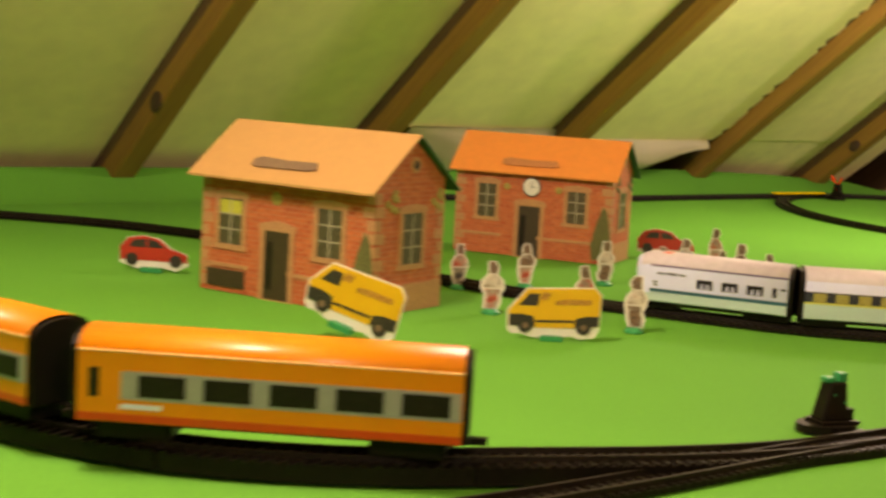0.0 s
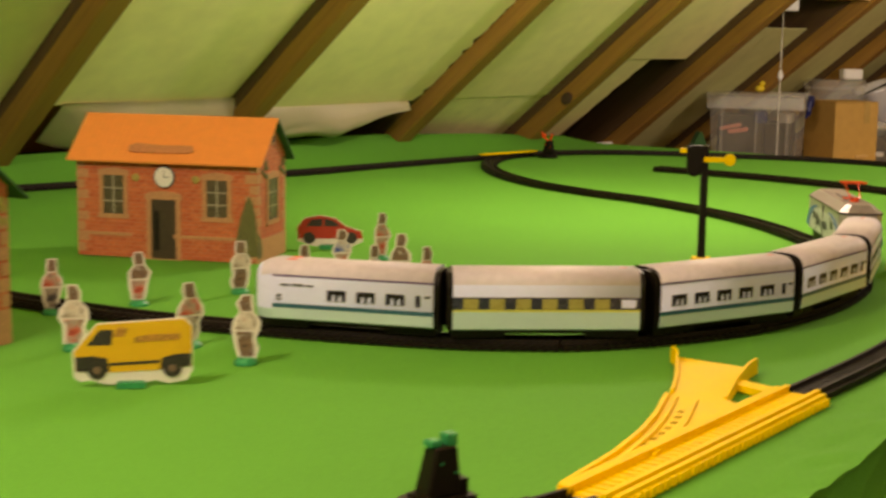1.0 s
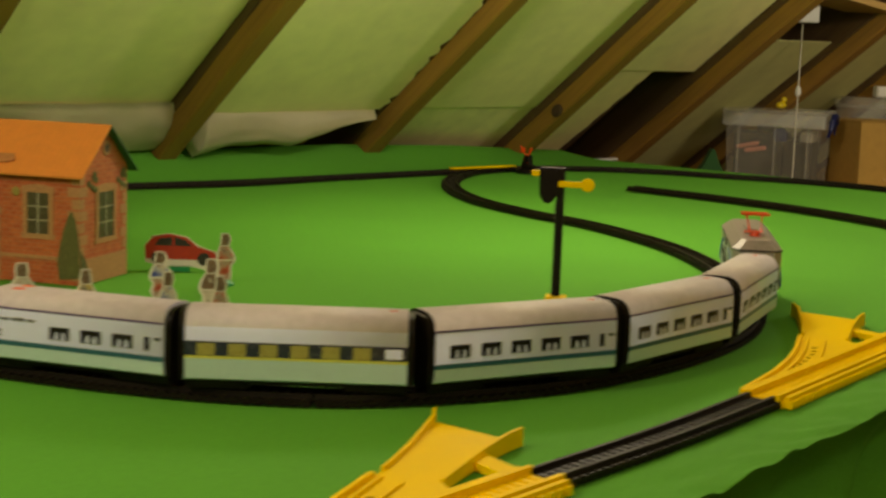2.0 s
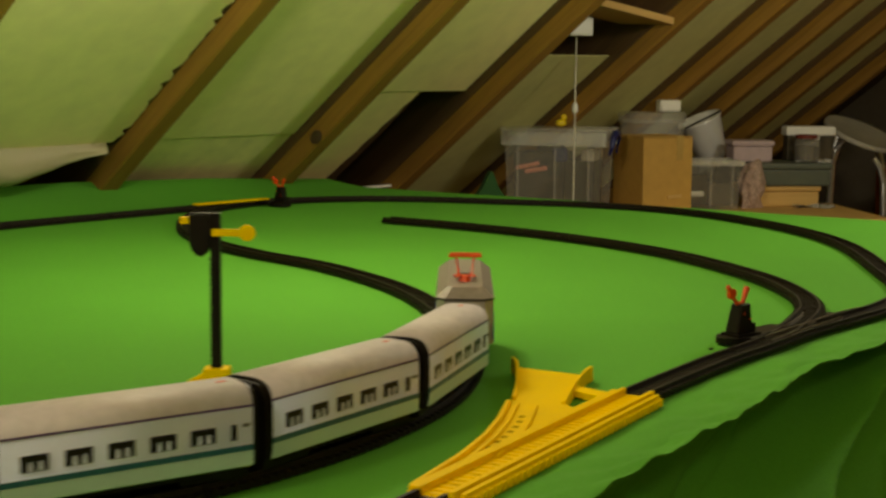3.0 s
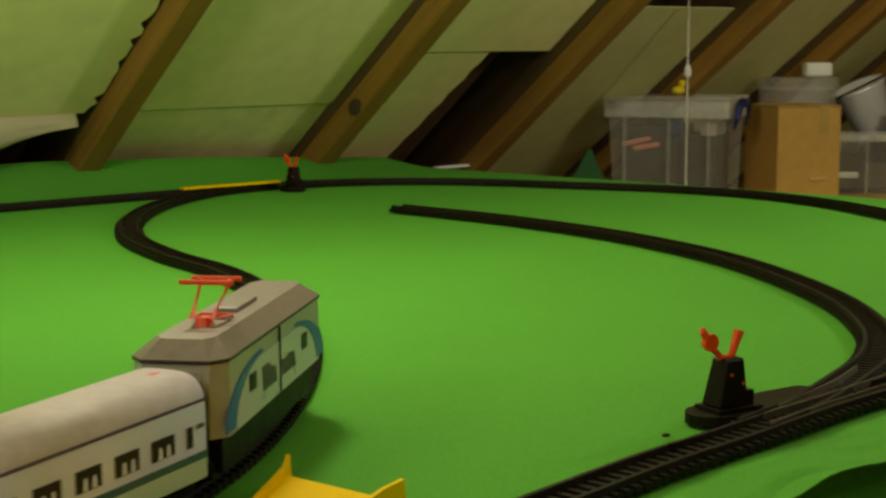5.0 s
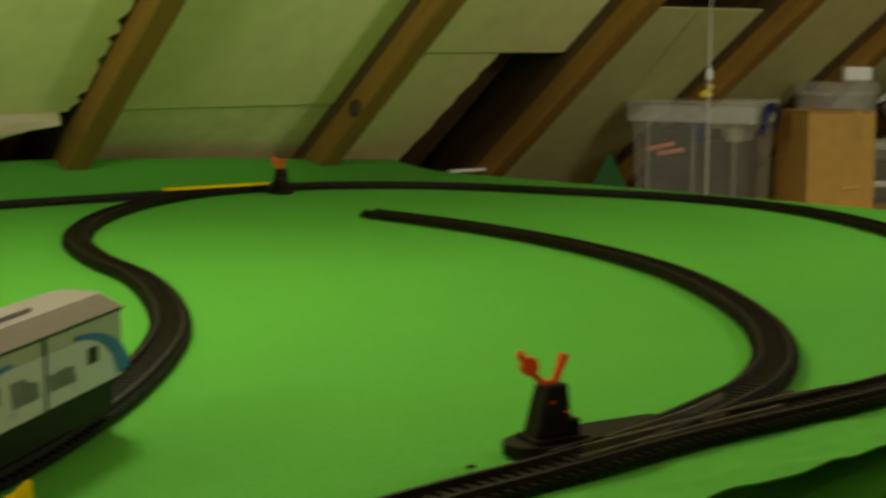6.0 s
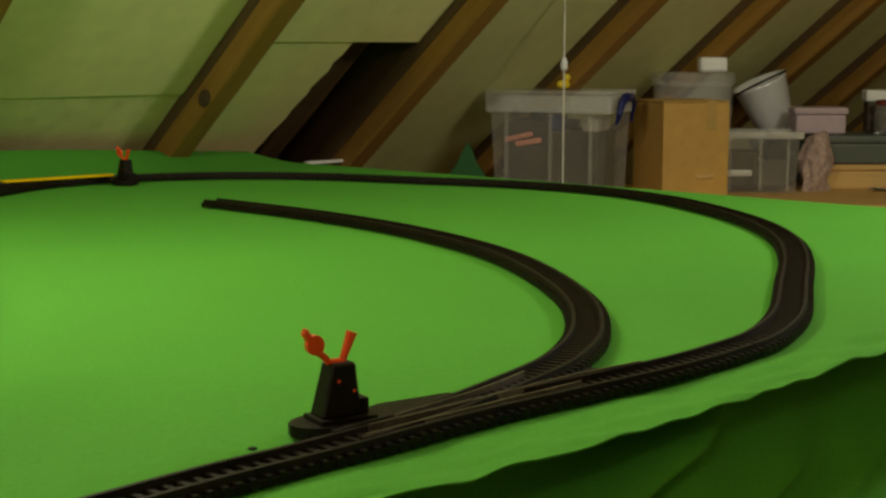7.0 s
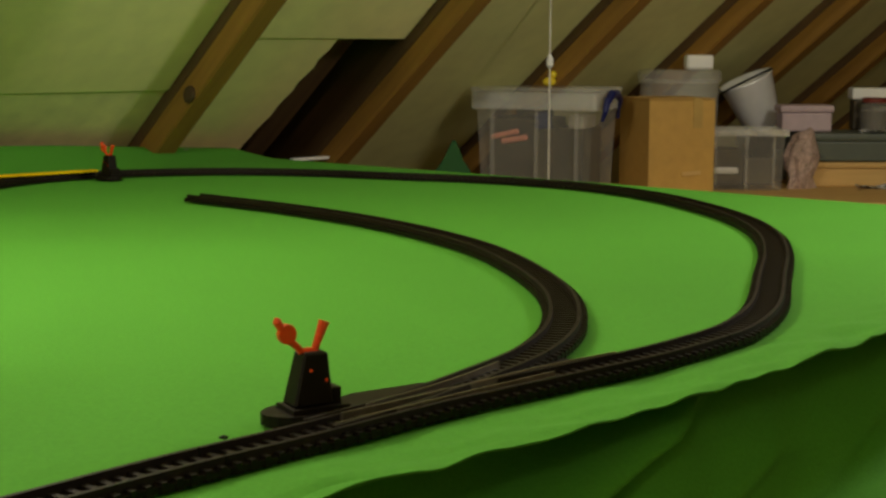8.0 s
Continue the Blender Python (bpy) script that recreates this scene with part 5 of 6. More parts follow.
def car(m):
    root = empty("car_cutout", m, "red hatchback printed on a white card cut-out", "card cut-out", "card vehicles")
    root.scale = (K,) * 3
    z = 0.03
    edge = [(-0.219, 0.02), (-0.222, 0.122), (-0.172, 0.183), (-0.07, 0.203), (0.042, 0.183), (0.112, 0.128), (0.223, 0.092), (0.234, 0.02), (0.15, -0.02), (0.05, 0.0), (-0.1, -0.015)]
    body = [(-0.215, 0.04), (-0.22, 0.12), (-0.17, 0.18), (-0.07, 0.20), (0.04, 0.18), (0.11, 0.125), (0.22, 0.09), (0.23, 0.04)]
    bm = bmesh.new()
    prism(bm, edge, 0.0, 0.007, "y", Matrix.Translation((0, 0, z)))
    part("card", bm, CARD, root)
    bm = bmesh.new()
    prism(bm, body, -0.003, 0.001, "y", Matrix.Translation((0, 0, z)))
    p = part("car_print", bm, CARRED, root)
    for pts in ([(-0.16, 0.125), (-0.13, 0.17), (-0.05, 0.18), (-0.05, 0.125)], [(-0.035, 0.125), (-0.035, 0.18), (0.03, 0.165), (0.075, 0.125)]):
        bm = bmesh.new()
        prism(bm, pts, -0.0048, -0.002, "y", Matrix.Translation((0, 0, z)))
        part("side_window", bm, DARK, p)
    for x in (-0.14, 0.15):
        bm = bmesh.new()
        lathe(bm, [(0.042, 0.0), (0.04, 0.0032)], 18, Matrix.Translation((x, -0.0025, z + 0.045)) @ Matrix.Rotation(radians(90), 4, "X"))
        part("wheel", bm, DARK, p)
    foot(root, 0.0)
    return root


c1 = car(frame_at(-0.30 * K, 7.22 * K, 0.97, -0.25))
copy_thing(c1, frame_at(3.62 * K, 8.95 * K, 0.97, -0.22))


W1, W2 = (0.62, 0.55, 0.47), (0.36, 0.29, 0.22)
MOTTLE = mottled("mottled_brown_print", [(0.05, 0.03, 0.02), (0.22, 0.13, 0.07), (0.12, 0.07, 0.04), W1], 15)
REDDISH = mottled("mottled_red_print", [(0.30, 0.03, 0.02), (0.50, 0.09, 0.04), W2, (0.20, 0.05, 0.04)], 15)
DUSK = mottled("mottled_dark_print", [(0.02, 0.02, 0.03), (0.09, 0.07, 0.07), W2, (0.04, 0.03, 0.04)], 15)
BLUISH = mottled("mottled_blue_print", [(0.02, 0.03, 0.20), (0.07, 0.10, 0.34), W1, (0.16, 0.06, 0.06)], 15)
YELLOWISH = mottled("mottled_yellow_print", [(0.60, 0.34, 0.01), (0.66, 0.46, 0.06), W2, (0.06, 0.04, 0.03)], 15)
PALEPRINT = mottled("mottled_pale_print", [(0.20, 0.14, 0.10), W2, W1, (0.40, 0.24, 0.16)], 15)


def standee(x, y, high, wide, top, low, turn, word):
    """A plain flat card standee on a green foot, in one mesh: white card with two plain patches."""
    bm = bmesh.new()
    w = wide / 2
    rnd = random.Random(int(x * 100 + y * 37))
    # a ragged cut outline round two blotted prints
    shape = (0.62, 0.80, 0.74, 0.98, 0.90, 0.50, 0.54, 0.40)
    steps = len(shape) - 1
    wave = [v * rnd.uniform(0.86, 1.08) for v in shape]
    shift = [rnd.uniform(-0.10, 0.10) for v in shape]
    zs = [0.03 + (high - 0.03) * (k / steps) ** 0.95 for k in range(steps + 1)]

    def slab(k0, k1, inset, y0, slot, lift=0.0):
        side = [[((shift[k] + sg * wave[k] * inset) * w, zs[k]) for k in range(k0, k1 + 1)] for sg in (-1, 1)]
        if lift:
            side = [[(x1, z1 + lift * (1 if k == 0 else -1 if k == len(q) - 1 else 0)) for k, (x1, z1) in enumerate(q)] for q in side]
        prism(bm, side[0] + side[1][::-1], y0, 0.006 if not slot else 0.001, "y", slot=slot)
    slab(0, steps, 1.0, 0.0, 0)
    slab(0, 3, 0.66, -0.0025, 2, 0.010)
    slab(3, 5, 0.74, -0.0025, 1, 0.001)
    slab(5, 7, 0.70, -0.0025, 4, 0.006)
    lathe(bm, [(0.062, 0.0), (0.06, 0.014), (0.04, 0.034)], 14, slot=3)
    ob = part("card_standee", bm, [STANDCARD, top, low, GREENP, MOTTLE])
    ob.matrix_basis = frame_at(x * K, y * K, math.cos(radians(turn)), math.sin(radians(turn))) @ Matrix.Diagonal((K * 0.88, K, K * 0.86, 1))
    tagged(ob, f"white card standee with {word} patches on green foot", "card standee", "card standees")


standee(1.70, 6.02, 0.36, 0.16, PALEPRINT, REDDISH, -10, "white and red")
standee(2.24, 5.97, 0.36, 0.16, REDDISH, DUSK, 15, "red and dark")
standee(2.43, 5.54, 0.37, 0.16, PALEPRINT, MOTTLE, -20, "white and brown")
standee(3.04, 7.09, 0.36, 0.13, YELLOWISH, DUSK, 5, "yellow and dark")
standee(3.44, 7.85, 0.33, 0.15, BLUISH, REDDISH, -8, "blue and red")
standee(3.85, 8.41, 0.36, 0.14, REDDISH, REDDISH, 0, "red")
standee(3.44, 7.06, 0.35, 0.13, BLUISH, DUSK, 12, "blue and dark")
standee(3.68, 7.36, 0.37, 0.15, MOTTLE, PALEPRINT, -15, "brown and white")
standee(1.65, 6.95, 0.34, 0.14, REDDISH, DUSK, 6, "red and dark")
standee(2.12, 7.1, 0.34, 0.15, MOTTLE, REDDISH, -6, "brown and red")
standee(2.72, 7.35, 0.35, 0.15, PALEPRINT, MOTTLE, 4, "white and brown")
standee(3.68, 6.82, 0.37, 0.13, REDDISH, MOTTLE, 8, "dull red and brown")


# ---- bench and stored things at the far end ----
BENCH_Z = -0.09


def bench_at(x, y, dx, dy, z=0.0):
    """A pose on or by the bench."""
    return frame_at(x - 0.017, y - 0.068, dx, dy, z)


BT = bench_at(2.48, 2.93, 0.97, -0.24)


def bench():
    root = empty("storage_bench", Matrix.Identity(4), "pine bench that carries storage boxes under the roof", "bench")
    bm = bmesh.new()
    box(bm, -0.62, 0.25, 0.0, 0.36, BENCH_Z - 0.022, BENCH_Z, BT, bevel=0.003)
    part("bench_top", bm, BENCHW, root)
    bm = bmesh.new()
    box(bm, -0.60, 0.23, 0.02, 0.04, BENCH_Z - 0.06, BENCH_Z - 0.0221, BT)
    part("apron", bm, BENCHW, root)
    for p in (-0.57, -0.14, 0.21):
        for q in (0.06, 0.32):
            bm = bmesh.new()
            box(bm, p - 0.018, p + 0.018, q - 0.018, q + 0.018, FLOOR_Z, BENCH_Z - 0.0221, BT)
            part("leg", bm, BENCHW, root)


bench()


def tub(m, sx, sy, h, label, lid=True, clips=True, fill=(), rim=0.03):
    """A clear storage box: walls with a rim and ribs, lid and clips; fill: loose blocks inside."""
    root = empty("storage_box", m, label, "storage box", "clear storage boxes")
    bm = bmesh.new()
    t = 0.003
    q = 0.92
    lo = [(-sx / 2 * q, -sy / 2 * q), (sx / 2 * q, -sy / 2 * q), (sx / 2 * q, sy / 2 * q), (-sx / 2 * q, sy / 2 * q)]
    hi = [(-sx / 2, -sy / 2), (sx / 2, -sy / 2), (sx / 2, sy / 2), (-sx / 2, sy / 2)]
    a, b = [bm.verts.new((*p, 0)) for p in lo], [bm.verts.new((*p, h)) for p in hi]
    bm.faces.new(a)
    for i in range(4):
        bm.faces.new((a[i], a[(i + 1) % 4], b[(i + 1) % 4], b[i]))
    bmesh.ops.solidify(bm, geom=bm.faces[:], thickness=t)
    part("tub_wall", bm, CLEAR, root)
    bm = bmesh.new()
    for x0, x1, y0, y1 in ((-sx / 2 - 0.006, sx / 2 + 0.006, -sy / 2 - 0.006, -sy / 2 + 0.002), (-sx / 2 - 0.006, sx / 2 + 0.006, sy / 2 - 0.002, sy / 2 + 0.006),
                           (-sx / 2 - 0.006, -sx / 2 + 0.002, -sy / 2, sy / 2), (sx / 2 - 0.002, sx / 2 + 0.006, -sy / 2, sy / 2)):
        box(bm, x0, x1, y0, y1, h - rim, h)
    part("rim", bm, MILKY, root)
    for x in (-sx * 0.36, sx * 0.02, sx * 0.36):
        bm = bmesh.new()
        box(bm, x - 0.0022, x + 0.0022, -sy / 2 - 0.003, -sy / 2 + 0.006, 0.004, h - rim)
        part("rib", bm, CLEAR, root)
    if lid:
        bm = bmesh.new()
        box(bm, -sx / 2 - 0.008, sx / 2 + 0.008, -sy / 2 - 0.008, sy / 2 + 0.008, h + 0.0005, h + 0.008, bevel=0.003)
        part("lid", bm, MILKY, root)
    if clips:
        bm = bmesh.new()
        x = sx / 2 + 0.010
        tube(bm, [(x, -0.048, h - 0.048), (x + 0.006, -0.050, h - 0.032), (x + 0.007, -0.04, h - 0.013), (x + 0.007, -0.018, h - 0.003), (x + 0.007, 0.012, h - 0.003), (x + 0.006, 0.034, h - 0.016), (x, 0.04, h - 0.046)], [0.003, 0.005, 0.007, 0.008, 0.007, 0.005, 0.003], 8)
        part("clip", bm, BLUEP, root, "dark blue locking clip")
    for x0, x1, y0, y1, z0, z1, mm, tilt in fill:
        bm = bmesh.new()
        box(bm, x0, x1, y0, y1, z0, z1, Matrix.Rotation(radians(tilt), 4, "Y"), bevel=0.004)
        part("stored_thing", bm, mm, root)
    return root


PALESTUFF = mat("pale_stored_stuff", (0.42, 0.38, 0.30), 0.7, vary=0.3, grain=40, bump=0.2, blotch=25)
BAGM = mat("crumpled_pinkish_paper", (0.42, 0.30, 0.25), 0.7, vary=0.5, grain=160, bump=0.5, blotch=60)
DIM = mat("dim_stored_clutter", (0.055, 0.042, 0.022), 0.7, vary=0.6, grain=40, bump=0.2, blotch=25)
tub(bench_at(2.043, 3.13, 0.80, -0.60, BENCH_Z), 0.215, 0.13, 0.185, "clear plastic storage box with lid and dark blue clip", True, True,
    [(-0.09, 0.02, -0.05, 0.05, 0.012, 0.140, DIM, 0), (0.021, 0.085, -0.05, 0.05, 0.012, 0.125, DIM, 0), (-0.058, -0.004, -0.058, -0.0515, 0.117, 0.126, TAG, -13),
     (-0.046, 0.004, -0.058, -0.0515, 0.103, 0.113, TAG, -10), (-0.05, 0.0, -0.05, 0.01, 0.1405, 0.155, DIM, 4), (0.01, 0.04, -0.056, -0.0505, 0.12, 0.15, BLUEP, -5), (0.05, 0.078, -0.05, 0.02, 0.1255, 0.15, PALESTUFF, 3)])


def duck(m):
    root = empty("toy_duck", m, "small yellow plastic toy on the storage box", "toy")
    bm = bmesh.new()
    bmesh.ops.create_uvsphere(bm, u_segments=12, v_segments=8, radius=0.010, matrix=Matrix.Translation((0, 0, 0.008)) @ Matrix.Diagonal((1.3, 1, 0.8, 1)))
    part("toy_body", bm, DUCK, root, smooth=True)
    bm = bmesh.new()
    bmesh.ops.create_uvsphere(bm, u_segments=12, v_segments=8, radius=0.007, matrix=Matrix.Translation((0.007, 0, 0.020)))
    part("toy_head", bm, DUCK, root, smooth=True)


duck(bench_at(2.05, 3.14, 1, 0.2, BENCH_Z + 0.1935))


def carton(m, sx, sy, h, label, slot=True):
    root = empty("cardboard_box", m, label, "cardboard box")
    bm = bmesh.new()
    box(bm, -sx / 2, sx / 2, -sy / 2, sy / 2, 0, h - 0.003, bevel=0.002)
    part("carton_body", bm, CARTON, root)
    for s in (-1, 1):
        bm = bmesh.new()
        box(bm, -sx / 2, sx / 2, min(s * 0.001, s * sy / 2), max(s * 0.001, s * sy / 2), h - 0.002, h)
        part("flap", bm, CARTON, root)
    bm = bmesh.new()
    box(bm, sx * 0.16, sx * 0.30, -sy / 2 - 0.0012, -sy / 2 + 0.001, h * 0.7, h + 0.001)
    part("tape", bm, TAPE, root)
    if slot:
        bm = bmesh.new()
        box(bm, sx * 0.02, sx * 0.30, -sy / 2 - 0.003, -sy / 2 + 0.001, h * 0.22, h * 0.26, Matrix.Rotation(radians(-3), 4, "Y"))
        part("grip_label", bm, BENCHW, root)


carton(bench_at(2.26, 3.11, 0.99, 0.1, BENCH_Z), 0.128, 0.12, 0.174, "brown cardboard box with tape on the bench")


def bucket(m):
    root = empty("plastic_tub", m, "large translucent plastic jar with a lid", "jar")
    bm = bmesh.new()
    lathe(bm, [(0.064, 0), (0.073, 0.01), (0.076, 0.19), (0.074, 0.193)], 32)
    part("jar_wall", bm, MILKY, root)
    bm = bmesh.new()
    lathe(bm, [(0.079, 0.188), (0.081, 0.193), (0.081, 0.207), (0.076, 0.212)], 32)
    part("lid", bm, MILKY, root)
    bm = bmesh.new()
    lathe(bm, [(0.05, 0.005), (0.056, 0.02), (0.054, 0.13), (0.02, 0.15)], 20)
    part("contents", bm, PALESTUFF, root)


bucket(bench_at(2.358, 3.300, 1, 0, BENCH_Z) @ Matrix.Diagonal((0.98, 0.98, 1.035, 1)))
bm = bmesh.new()
box(bm, -0.026, 0.026, -0.018, 0.018, 0, 0.028, bevel=0.006)
box(bm, -0.022, 0.022, -0.021, -0.0175, 0.004, 0.020, bevel=0.001)
ob = part("white_pot", bm, WHITEP)
ob.matrix_basis = bench_at(2.383, 3.268, 0.97, -0.2, BENCH_Z + 0.2197)
tagged(ob, "small white plastic pot on the jar's lid", "pot")


PAIL = mat("bright_pail_metal", (0.95, 0.95, 0.95), 0.25, metal=0.25, vary=0.06, bump=0.03)


def pail(m):
    root = empty("metal_pail", m, "shiny metal pail lying tilted with a thin dark handle", "pail")
    bm = bmesh.new()
    prof = [(0.030, 0.0), (0.034, 0.004), (0.050, 0.095), (0.053, 0.1), (0.048, 0.098), (0.030, 0.01)]
    n = 28
    rings = [[bm.verts.new((r * math.cos(2 * math.pi * k / n), r * math.sin(2 * math.pi * k / n), z)) for k in range(n)] for r, z in prof]
    for u, v in zip(rings, rings[1:]):
        for k in range(n):
            bm.faces.new((u[k], u[(k + 1) % n], v[(k + 1) % n], v[k]))
    bm.faces.new(rings[0])
    bm.faces.new(rings[-1])
    part("pail_wall", bm, PAIL, root, smooth=True)
    bm = bmesh.new()
    tube(bm, [(0.052, 0, 0.095)] + [(0.052 * math.cos(a), -0.05 * math.sin(a), 0.095 + 0.012 * math.sin(a)) for a in [math.pi * k / 12 for k in range(1, 12)]] + [(-0.052, 0, 0.095)], 0.0022, 6)
    part("handle", bm, BLACK, root)


def crate(m, sx, sy, h, material, label, name="toolbox", lid=None):
    root = empty(name, m, label, name.replace("_", " "))
    bm = bmesh.new()
    box(bm, -sx / 2, sx / 2, -sy / 2, sy / 2, 0, h * 0.72, bevel=0.004)
    part("box_body", bm, material, root)
    bm = bmesh.new()
    box(bm, -sx / 2 - 0.004, sx / 2 + 0.004, -sy / 2 - 0.004, sy / 2 + 0.004, h * 0.725, h, bevel=0.005)
    part("lid", bm, lid or material, root)
    return root


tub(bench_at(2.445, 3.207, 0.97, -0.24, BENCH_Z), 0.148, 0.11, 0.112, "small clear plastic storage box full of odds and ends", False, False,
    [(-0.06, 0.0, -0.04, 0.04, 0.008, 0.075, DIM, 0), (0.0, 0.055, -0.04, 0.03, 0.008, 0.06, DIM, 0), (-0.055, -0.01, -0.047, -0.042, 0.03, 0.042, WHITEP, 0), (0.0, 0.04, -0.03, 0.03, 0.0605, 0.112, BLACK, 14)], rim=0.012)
crate(bench_at(2.60, 3.39, 0.97, -0.24, BENCH_Z), 0.13, 0.09, 0.085, GREYBOX, "low grey box under the pail", "low_box")
pail(bench_at(2.575, 3.385, 1, 0, BENCH_Z + 0.101) @ Matrix.Rotation(radians(-24), 4, "Y") @ Matrix.Scale(1.07, 4))
bm = bmesh.new()
lathe(bm, [(0.030, 0.0), (0.035, 0.02), (0.036, 0.04), (0.034, 0.06), (0.030, 0.08), (0.026, 0.095), (0.018, 0.105), (0.010, 0.108)], 16)
for v in bm.verts:
    v.co.x += 0.022 * noise.noise(v.co * 24) + 0.008 * noise.noise(v.co * 90)
    v.co.y += 0.018 * noise.noise(v.co * 24 + Vector((9, 0, 0)))
    v.co.z += 0.010 * noise.noise(v.co * 40 + Vector((0, 5, 0))) if v.co.z > 0.05 else 0
ob = part("paper_bag", bm, BAGM)
ob.matrix_basis = bench_at(2.557, 3.172, 1, 0, BENCH_Z) @ Matrix.Diagonal((0.78, 0.8, 1, 1))
tagged(ob, "crumpled pinkish paper bag on the bench", "bag")
crate(bench_at(2.66, 3.235, 0.97, -0.24, BENCH_Z), 0.17, 0.12, 0.049, BENCHW, "shallow pine crate on the bench", "wooden_crate")
crate(bench_at(2.672, 3.225, 0.97, -0.24, BENCH_Z + 0.0492), 0.185, 0.13, 0.053, GREYBOX, "grey green metal toolbox on the crate", "toolbox")
crate(bench_at(2.60, 3.262, 0.97, -0.24, BENCH_Z + 0.1024), 0.095, 0.06, 0.050, PINK, "pale pink storage box with lid", "pink_box")


def jar(m, r, h, cap, label):
    root = empty("glass_jar", m, label, "jar")
    bm = bmesh.new()
    lathe(bm, [(r * 0.9, 0), (r, 0.004), (r, h * 0.8), (r * 0.8, h * 0.86)], 20)
    part("jar_wall", bm, CLEAR, root)
    bm = bmesh.new()
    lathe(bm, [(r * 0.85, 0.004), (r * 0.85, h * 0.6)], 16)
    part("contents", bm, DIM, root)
    bm = bmesh.new()
    lathe(bm, [(r * 0.9, h * 0.86), (r * 0.92, h * 0.98), (r * 0.8, h)], 20)
    part("lid", bm, cap, root)


for x, y, turn, h in ((2.725, 3.178, 20, 0.1025), (2.70, 3.135, -12, 0.0005)):
    bm = bmesh.new()
    rows = [[bm.verts.new((0.09 * i / 6 - 0.045, 0.05 * j / 3 - 0.025, 0.003 + 0.004 * math.sin(i * 1.1 + j))) for j in range(4)] for i in range(7)]
    for u, v in zip(rows, rows[1:]):
        for k in range(3):
            bm.faces.new((u[k], u[k + 1], v[k + 1], v[k]))
    bmesh.ops.solidify(bm, geom=bm.faces[:], thickness=0.0008)
    ob = part("paper_sheet", bm, WHITEP, smooth=True)
    ob.matrix_basis = bench_at(x, y, math.cos(radians(turn)), math.sin(radians(turn)), BENCH_Z + h)
    tagged(ob, "creased white paper sheet among the stored boxes", "paper")
jar(bench_at(2.717, 3.200, 1, 0, BENCH_Z + 0.1024), 0.028, 0.065, DULLRED, "dark glass jar with a dull red lid")
jar(bench_at(2.745, 3.222, 1, 0, BENCH_Z + 0.1024), 0.022, 0.06, WHITEP, "glass jar with a white lid")
crate(bench_at(2.762, 3.260, 0.97, -0.24, BENCH_Z + 0.1024), 0.115, 0.035, 0.082, DIM, "dark box with a white lid behind the jars", "lidded_box", WHITEP)


def folding_chair(m):
    """A chair with a thin tilted shell; its local x axis leads away from the table."""
    root = empty("chair", m, "pale grey shell chair with bent metal tube legs", "chair")
    tilt = Matrix.Rotation(radians(21), 4, "X") @ Matrix.Rotation(radians(-8), 4, "Y")
    bm = bmesh.new()
    rings = []
    for r in (0.0, 0.35, 0.7, 0.92, 1.0):
        n = 28
        rings.append([bm.verts.new(tilt @ Vector((0.12 * r * math.cos(2 * math.pi * k / n), 0.082 * r * math.sin(2 * math.pi * k / n), 0.012 * r * r))) for k in range(n)])
    for u, v in zip(rings, rings[1:]):
        for k in range(len(u)):
            bm.faces.new((u[k], u[(k + 1) % len(u)], v[(k + 1) % len(u)], v[k]))
    bmesh.ops.remove_doubles(bm, verts=bm.verts[:], dist=1e-6)
    bmesh.ops.solidify(bm, geom=bm.faces[:], thickness=0.010)
    part("seat", bm, SEATM, root, smooth=True)
    for x in (-0.07, 0.09):
        for y in (-0.055, 0.05):
            bm = bmesh.new()
            top = (tilt @ Vector((x, y, 0))).z - 0.004
            tube(bm, [(x, y * 0.6, top), (x, y * 0.85, top - 0.02), (x, y, top - 0.05), (x * 1.1, y * 1.1, top - 0.2), (x * 1.2, y * 1.3, (FLOOR_Z - m.translation.z) / m.to_scale().z)], 0.007, 10)
            part("leg", bm, METAL, root)
    return root


folding_chair(frame_at(3.16, 3.57, 0.58, 0.81, 0.035) @ Matrix.Scale(1.3, 4))
# height chosen so that the orange top meets the camera's view
crate(frame_at(3.42, 3.62, 0.97, -0.24, FLOOR_Z), 0.20, 0.16, 0.68, ORANGET, "orange chest stretched up from the attic floor to fit the view", "orange_chest")

# ---- things that hang from the roof ----
CORD = Vector((1.975, 2.88, 0))
switch = empty("pull_switch", Matrix.Translation(CORD), "white ceiling pull switch with a long thin cord", "pull switch")
bm = bmesh.new()
box(bm, -0.026, 0.026, -0.026, 0.026, 0.295, 0.336, bevel=0.005)
part("housing", bm, WHITEP, switch)
bm = bmesh.new()
tube(bm, [(0, 0, 0.2949), (0, 0, -0.05)], 0.0016, 6)
part("cord", bm, CORDM, switch)
bm = bmesh.new()
lathe(bm, [(0.002, 0.138), (0.006, 0.143), (0.006, 0.153), (0.002, 0.162)], 10)
part("knob", bm, WHITEP, switch)
bm = bmesh.new()
box(bm, -0.12, 0.12, -0.03, 0.10, 0.0, 0.015, bevel=0.002)
ob = part("shelf_board", bm, BENCHW)
ob.matrix_basis = frame_at(2.06, 2.83, 0.92, 0.38, 0.337) @ Matrix.Rotation(radians(8), 4, "Y")
tagged(ob, "pale wooden board fixed between the rafters", "shelf")

bm = bmesh.new()
box(bm, -0.03, 0.20, -2.134, -1.37, 0.062, 0.078, bevel=0.002)
ob = part("eaves_board", bm, RAFTER)
ob.matrix_basis = roof_pose(0, 0)
tagged(ob, "brown board behind the loose sheet at the eaves", "board", kind="structure")
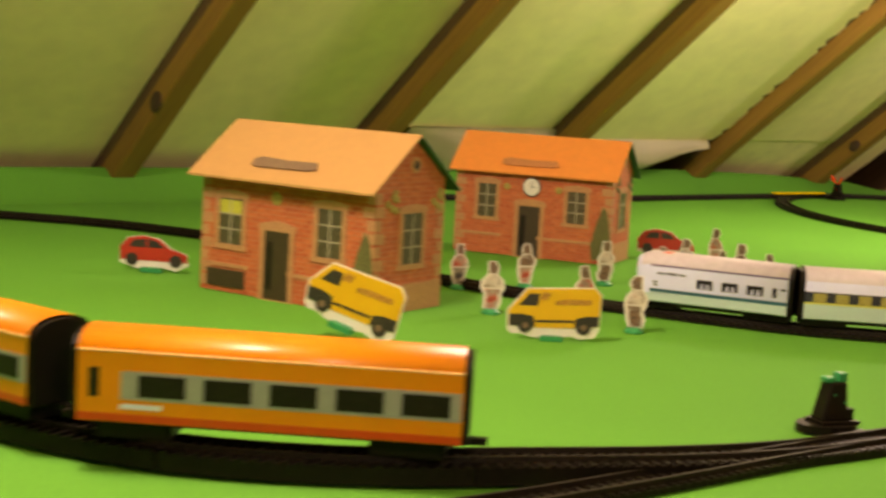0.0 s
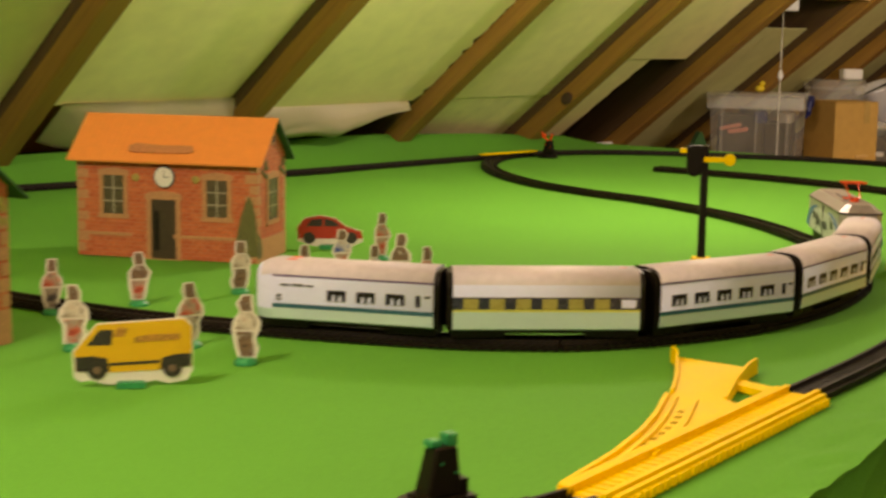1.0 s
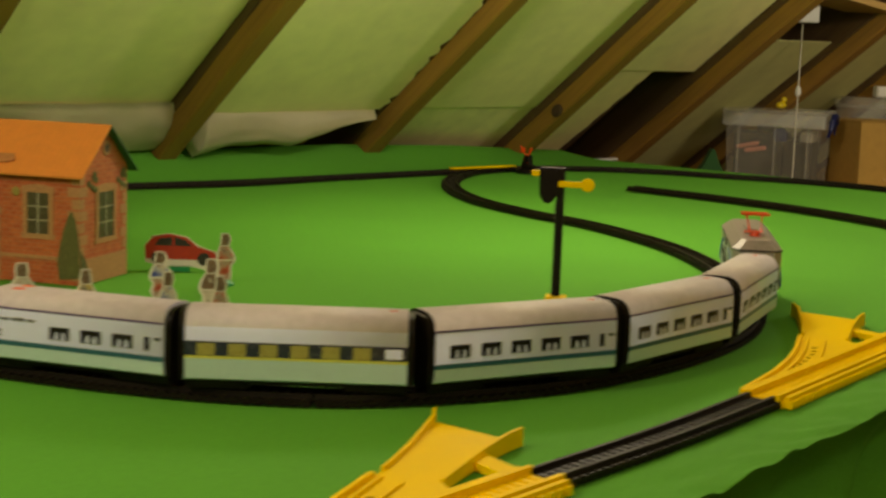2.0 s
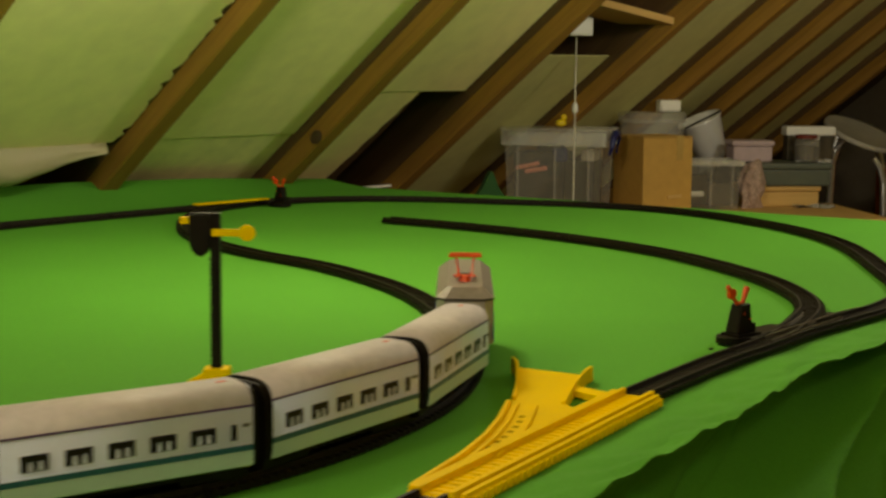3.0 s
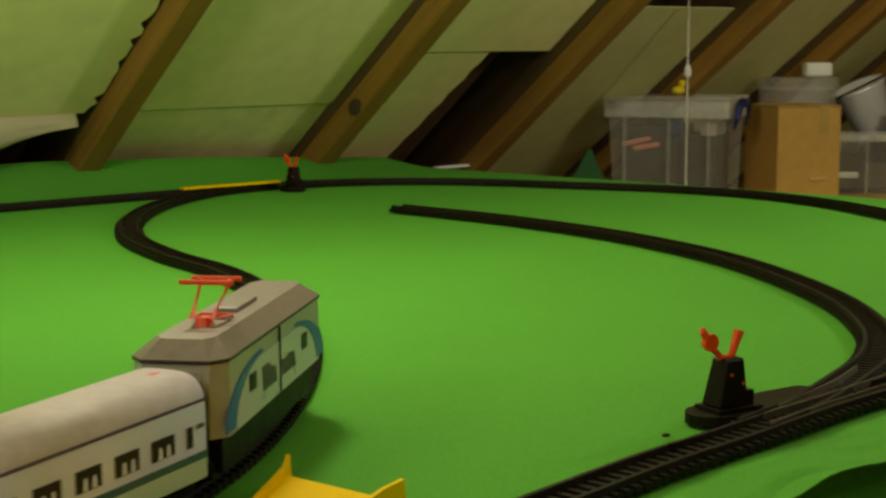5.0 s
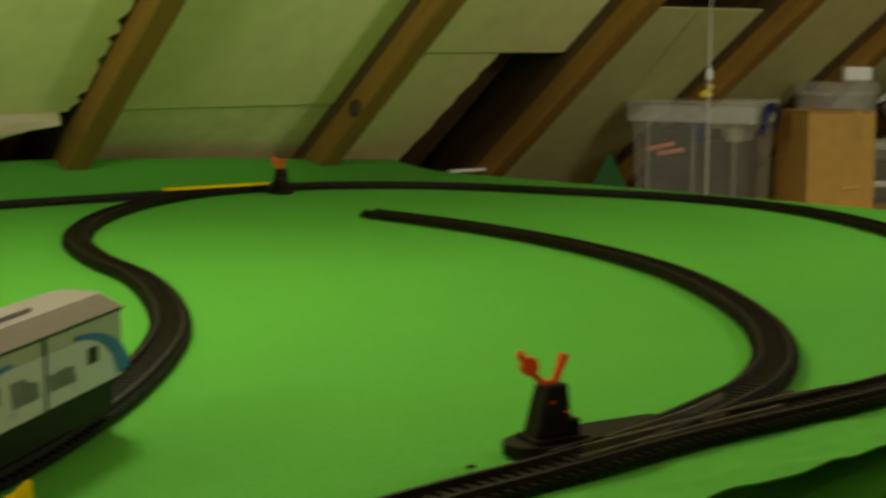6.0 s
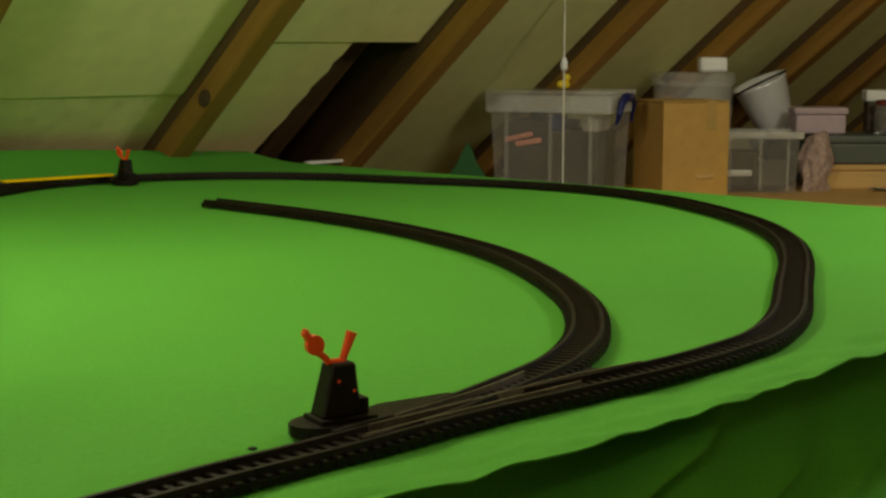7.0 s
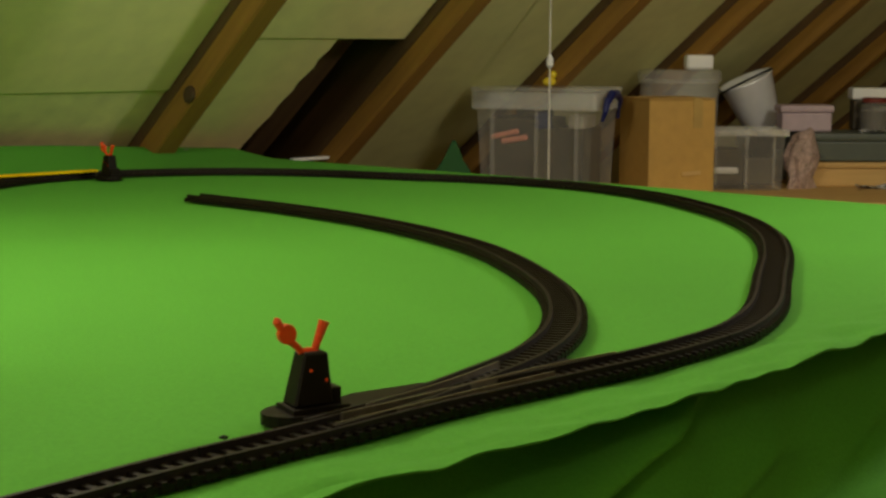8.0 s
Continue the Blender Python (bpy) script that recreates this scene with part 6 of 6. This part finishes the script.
# the creased foil that curls out between the rafters at the eaves
bm = bmesh.new()
rows = []
for i in range(150):
    w = 1.37 + 0.74 * i / 149
    free = min(1.0, max(0.0, (w - 1.37) / 0.12))  # it is tucked in beside a rafter
    sag = 0.5 + 0.5 * math.sin(i * 0.12) + 0.4 * noise.noise((i * 0.1, 0, 0))
    along = i / 149
    drop = 0.055 * (1 - along ** 2.2) + 0.006
    row = []
    for k in range(13):
        s = k / 12
        out = (0.040 if w < 1.755 else 0.085) * math.sin(math.pi * 0.62 * s ** 0.7) * (0.75 + 0.25 * sag) * free * (1 - 0.5 * along)
        row.append(bm.verts.new(roof_point(w, 0.122 - drop * s - 0.004 * sag * s, 0.001 - out - 0.003 * noise.noise((w * 14, s * 5, 0)) * free)))
    rows.append(row)
for u, v in zip(rows, rows[1:]):
    for k in range(12):
        bm.faces.new((u[k], u[k + 1], v[k + 1], v[k]))
bmesh.ops.solidify(bm, geom=bm.faces[:], thickness=0.002)
tagged(part("foil_sheet", bm, FOIL, smooth=True), "creased pale insulation sheet curling out at the eaves", "insulation sheet")
bm = bmesh.new()
prism(bm, [(-0.07, 0.0), (0.07, 0.0), (0.045, 0.055), (0.024, 0.078), (0.006, 0.113), (-0.004, 0.114), (-0.03, 0.075), (-0.05, 0.055)], -0.02, 0.02, "y")
ob = part("card_peak", bm, GREENCARD)
ob.matrix_basis = bench_at(1.865, 3.09, 0.97, -0.24, BENCH_Z) @ Matrix.Diagonal((0.65, 1, 0.9, 1))
tagged(ob, "dark green peaked card piece at the bench's end", "card piece")


# thin strips left at the back of the table, and bits on the cloth
for a, b, m, word in ((2.50, 2.635, PINK, "reddish"), (2.865, 2.96, WHITEP, "white")):
    bm = bmesh.new()
    box(bm, 0, b - a, -0.006, 0.006, 0, 0.005, bevel=0.001)
    ob = part("thin_strip", bm, m)
    p = roof_point(a, 0.034 if a < 2.7 else 0.006, -0.03)
    ob.matrix_basis = frame_at(p.x, p.y, WX.x, WX.y, p.z)
    tagged(ob, f"thin {word} strip lying at the table's back edge", "strip")
for x, y, r in ((6.09, 7.11, 0.0013), (8.19, 7.46, 0.0016)):
    bm = bmesh.new()
    bmesh.ops.create_icosphere(bm, subdivisions=1, radius=r, matrix=Matrix.Diagonal((1.6, 1, 0.7, 1)))
    ob = part("plastic_bit", bm, BLACK)
    ob.matrix_basis = Matrix.Translation((x * K, y * K, r * 0.6 + 0.0003))
    tagged(ob, "tiny black plastic bit on the cloth", "plastic bit")
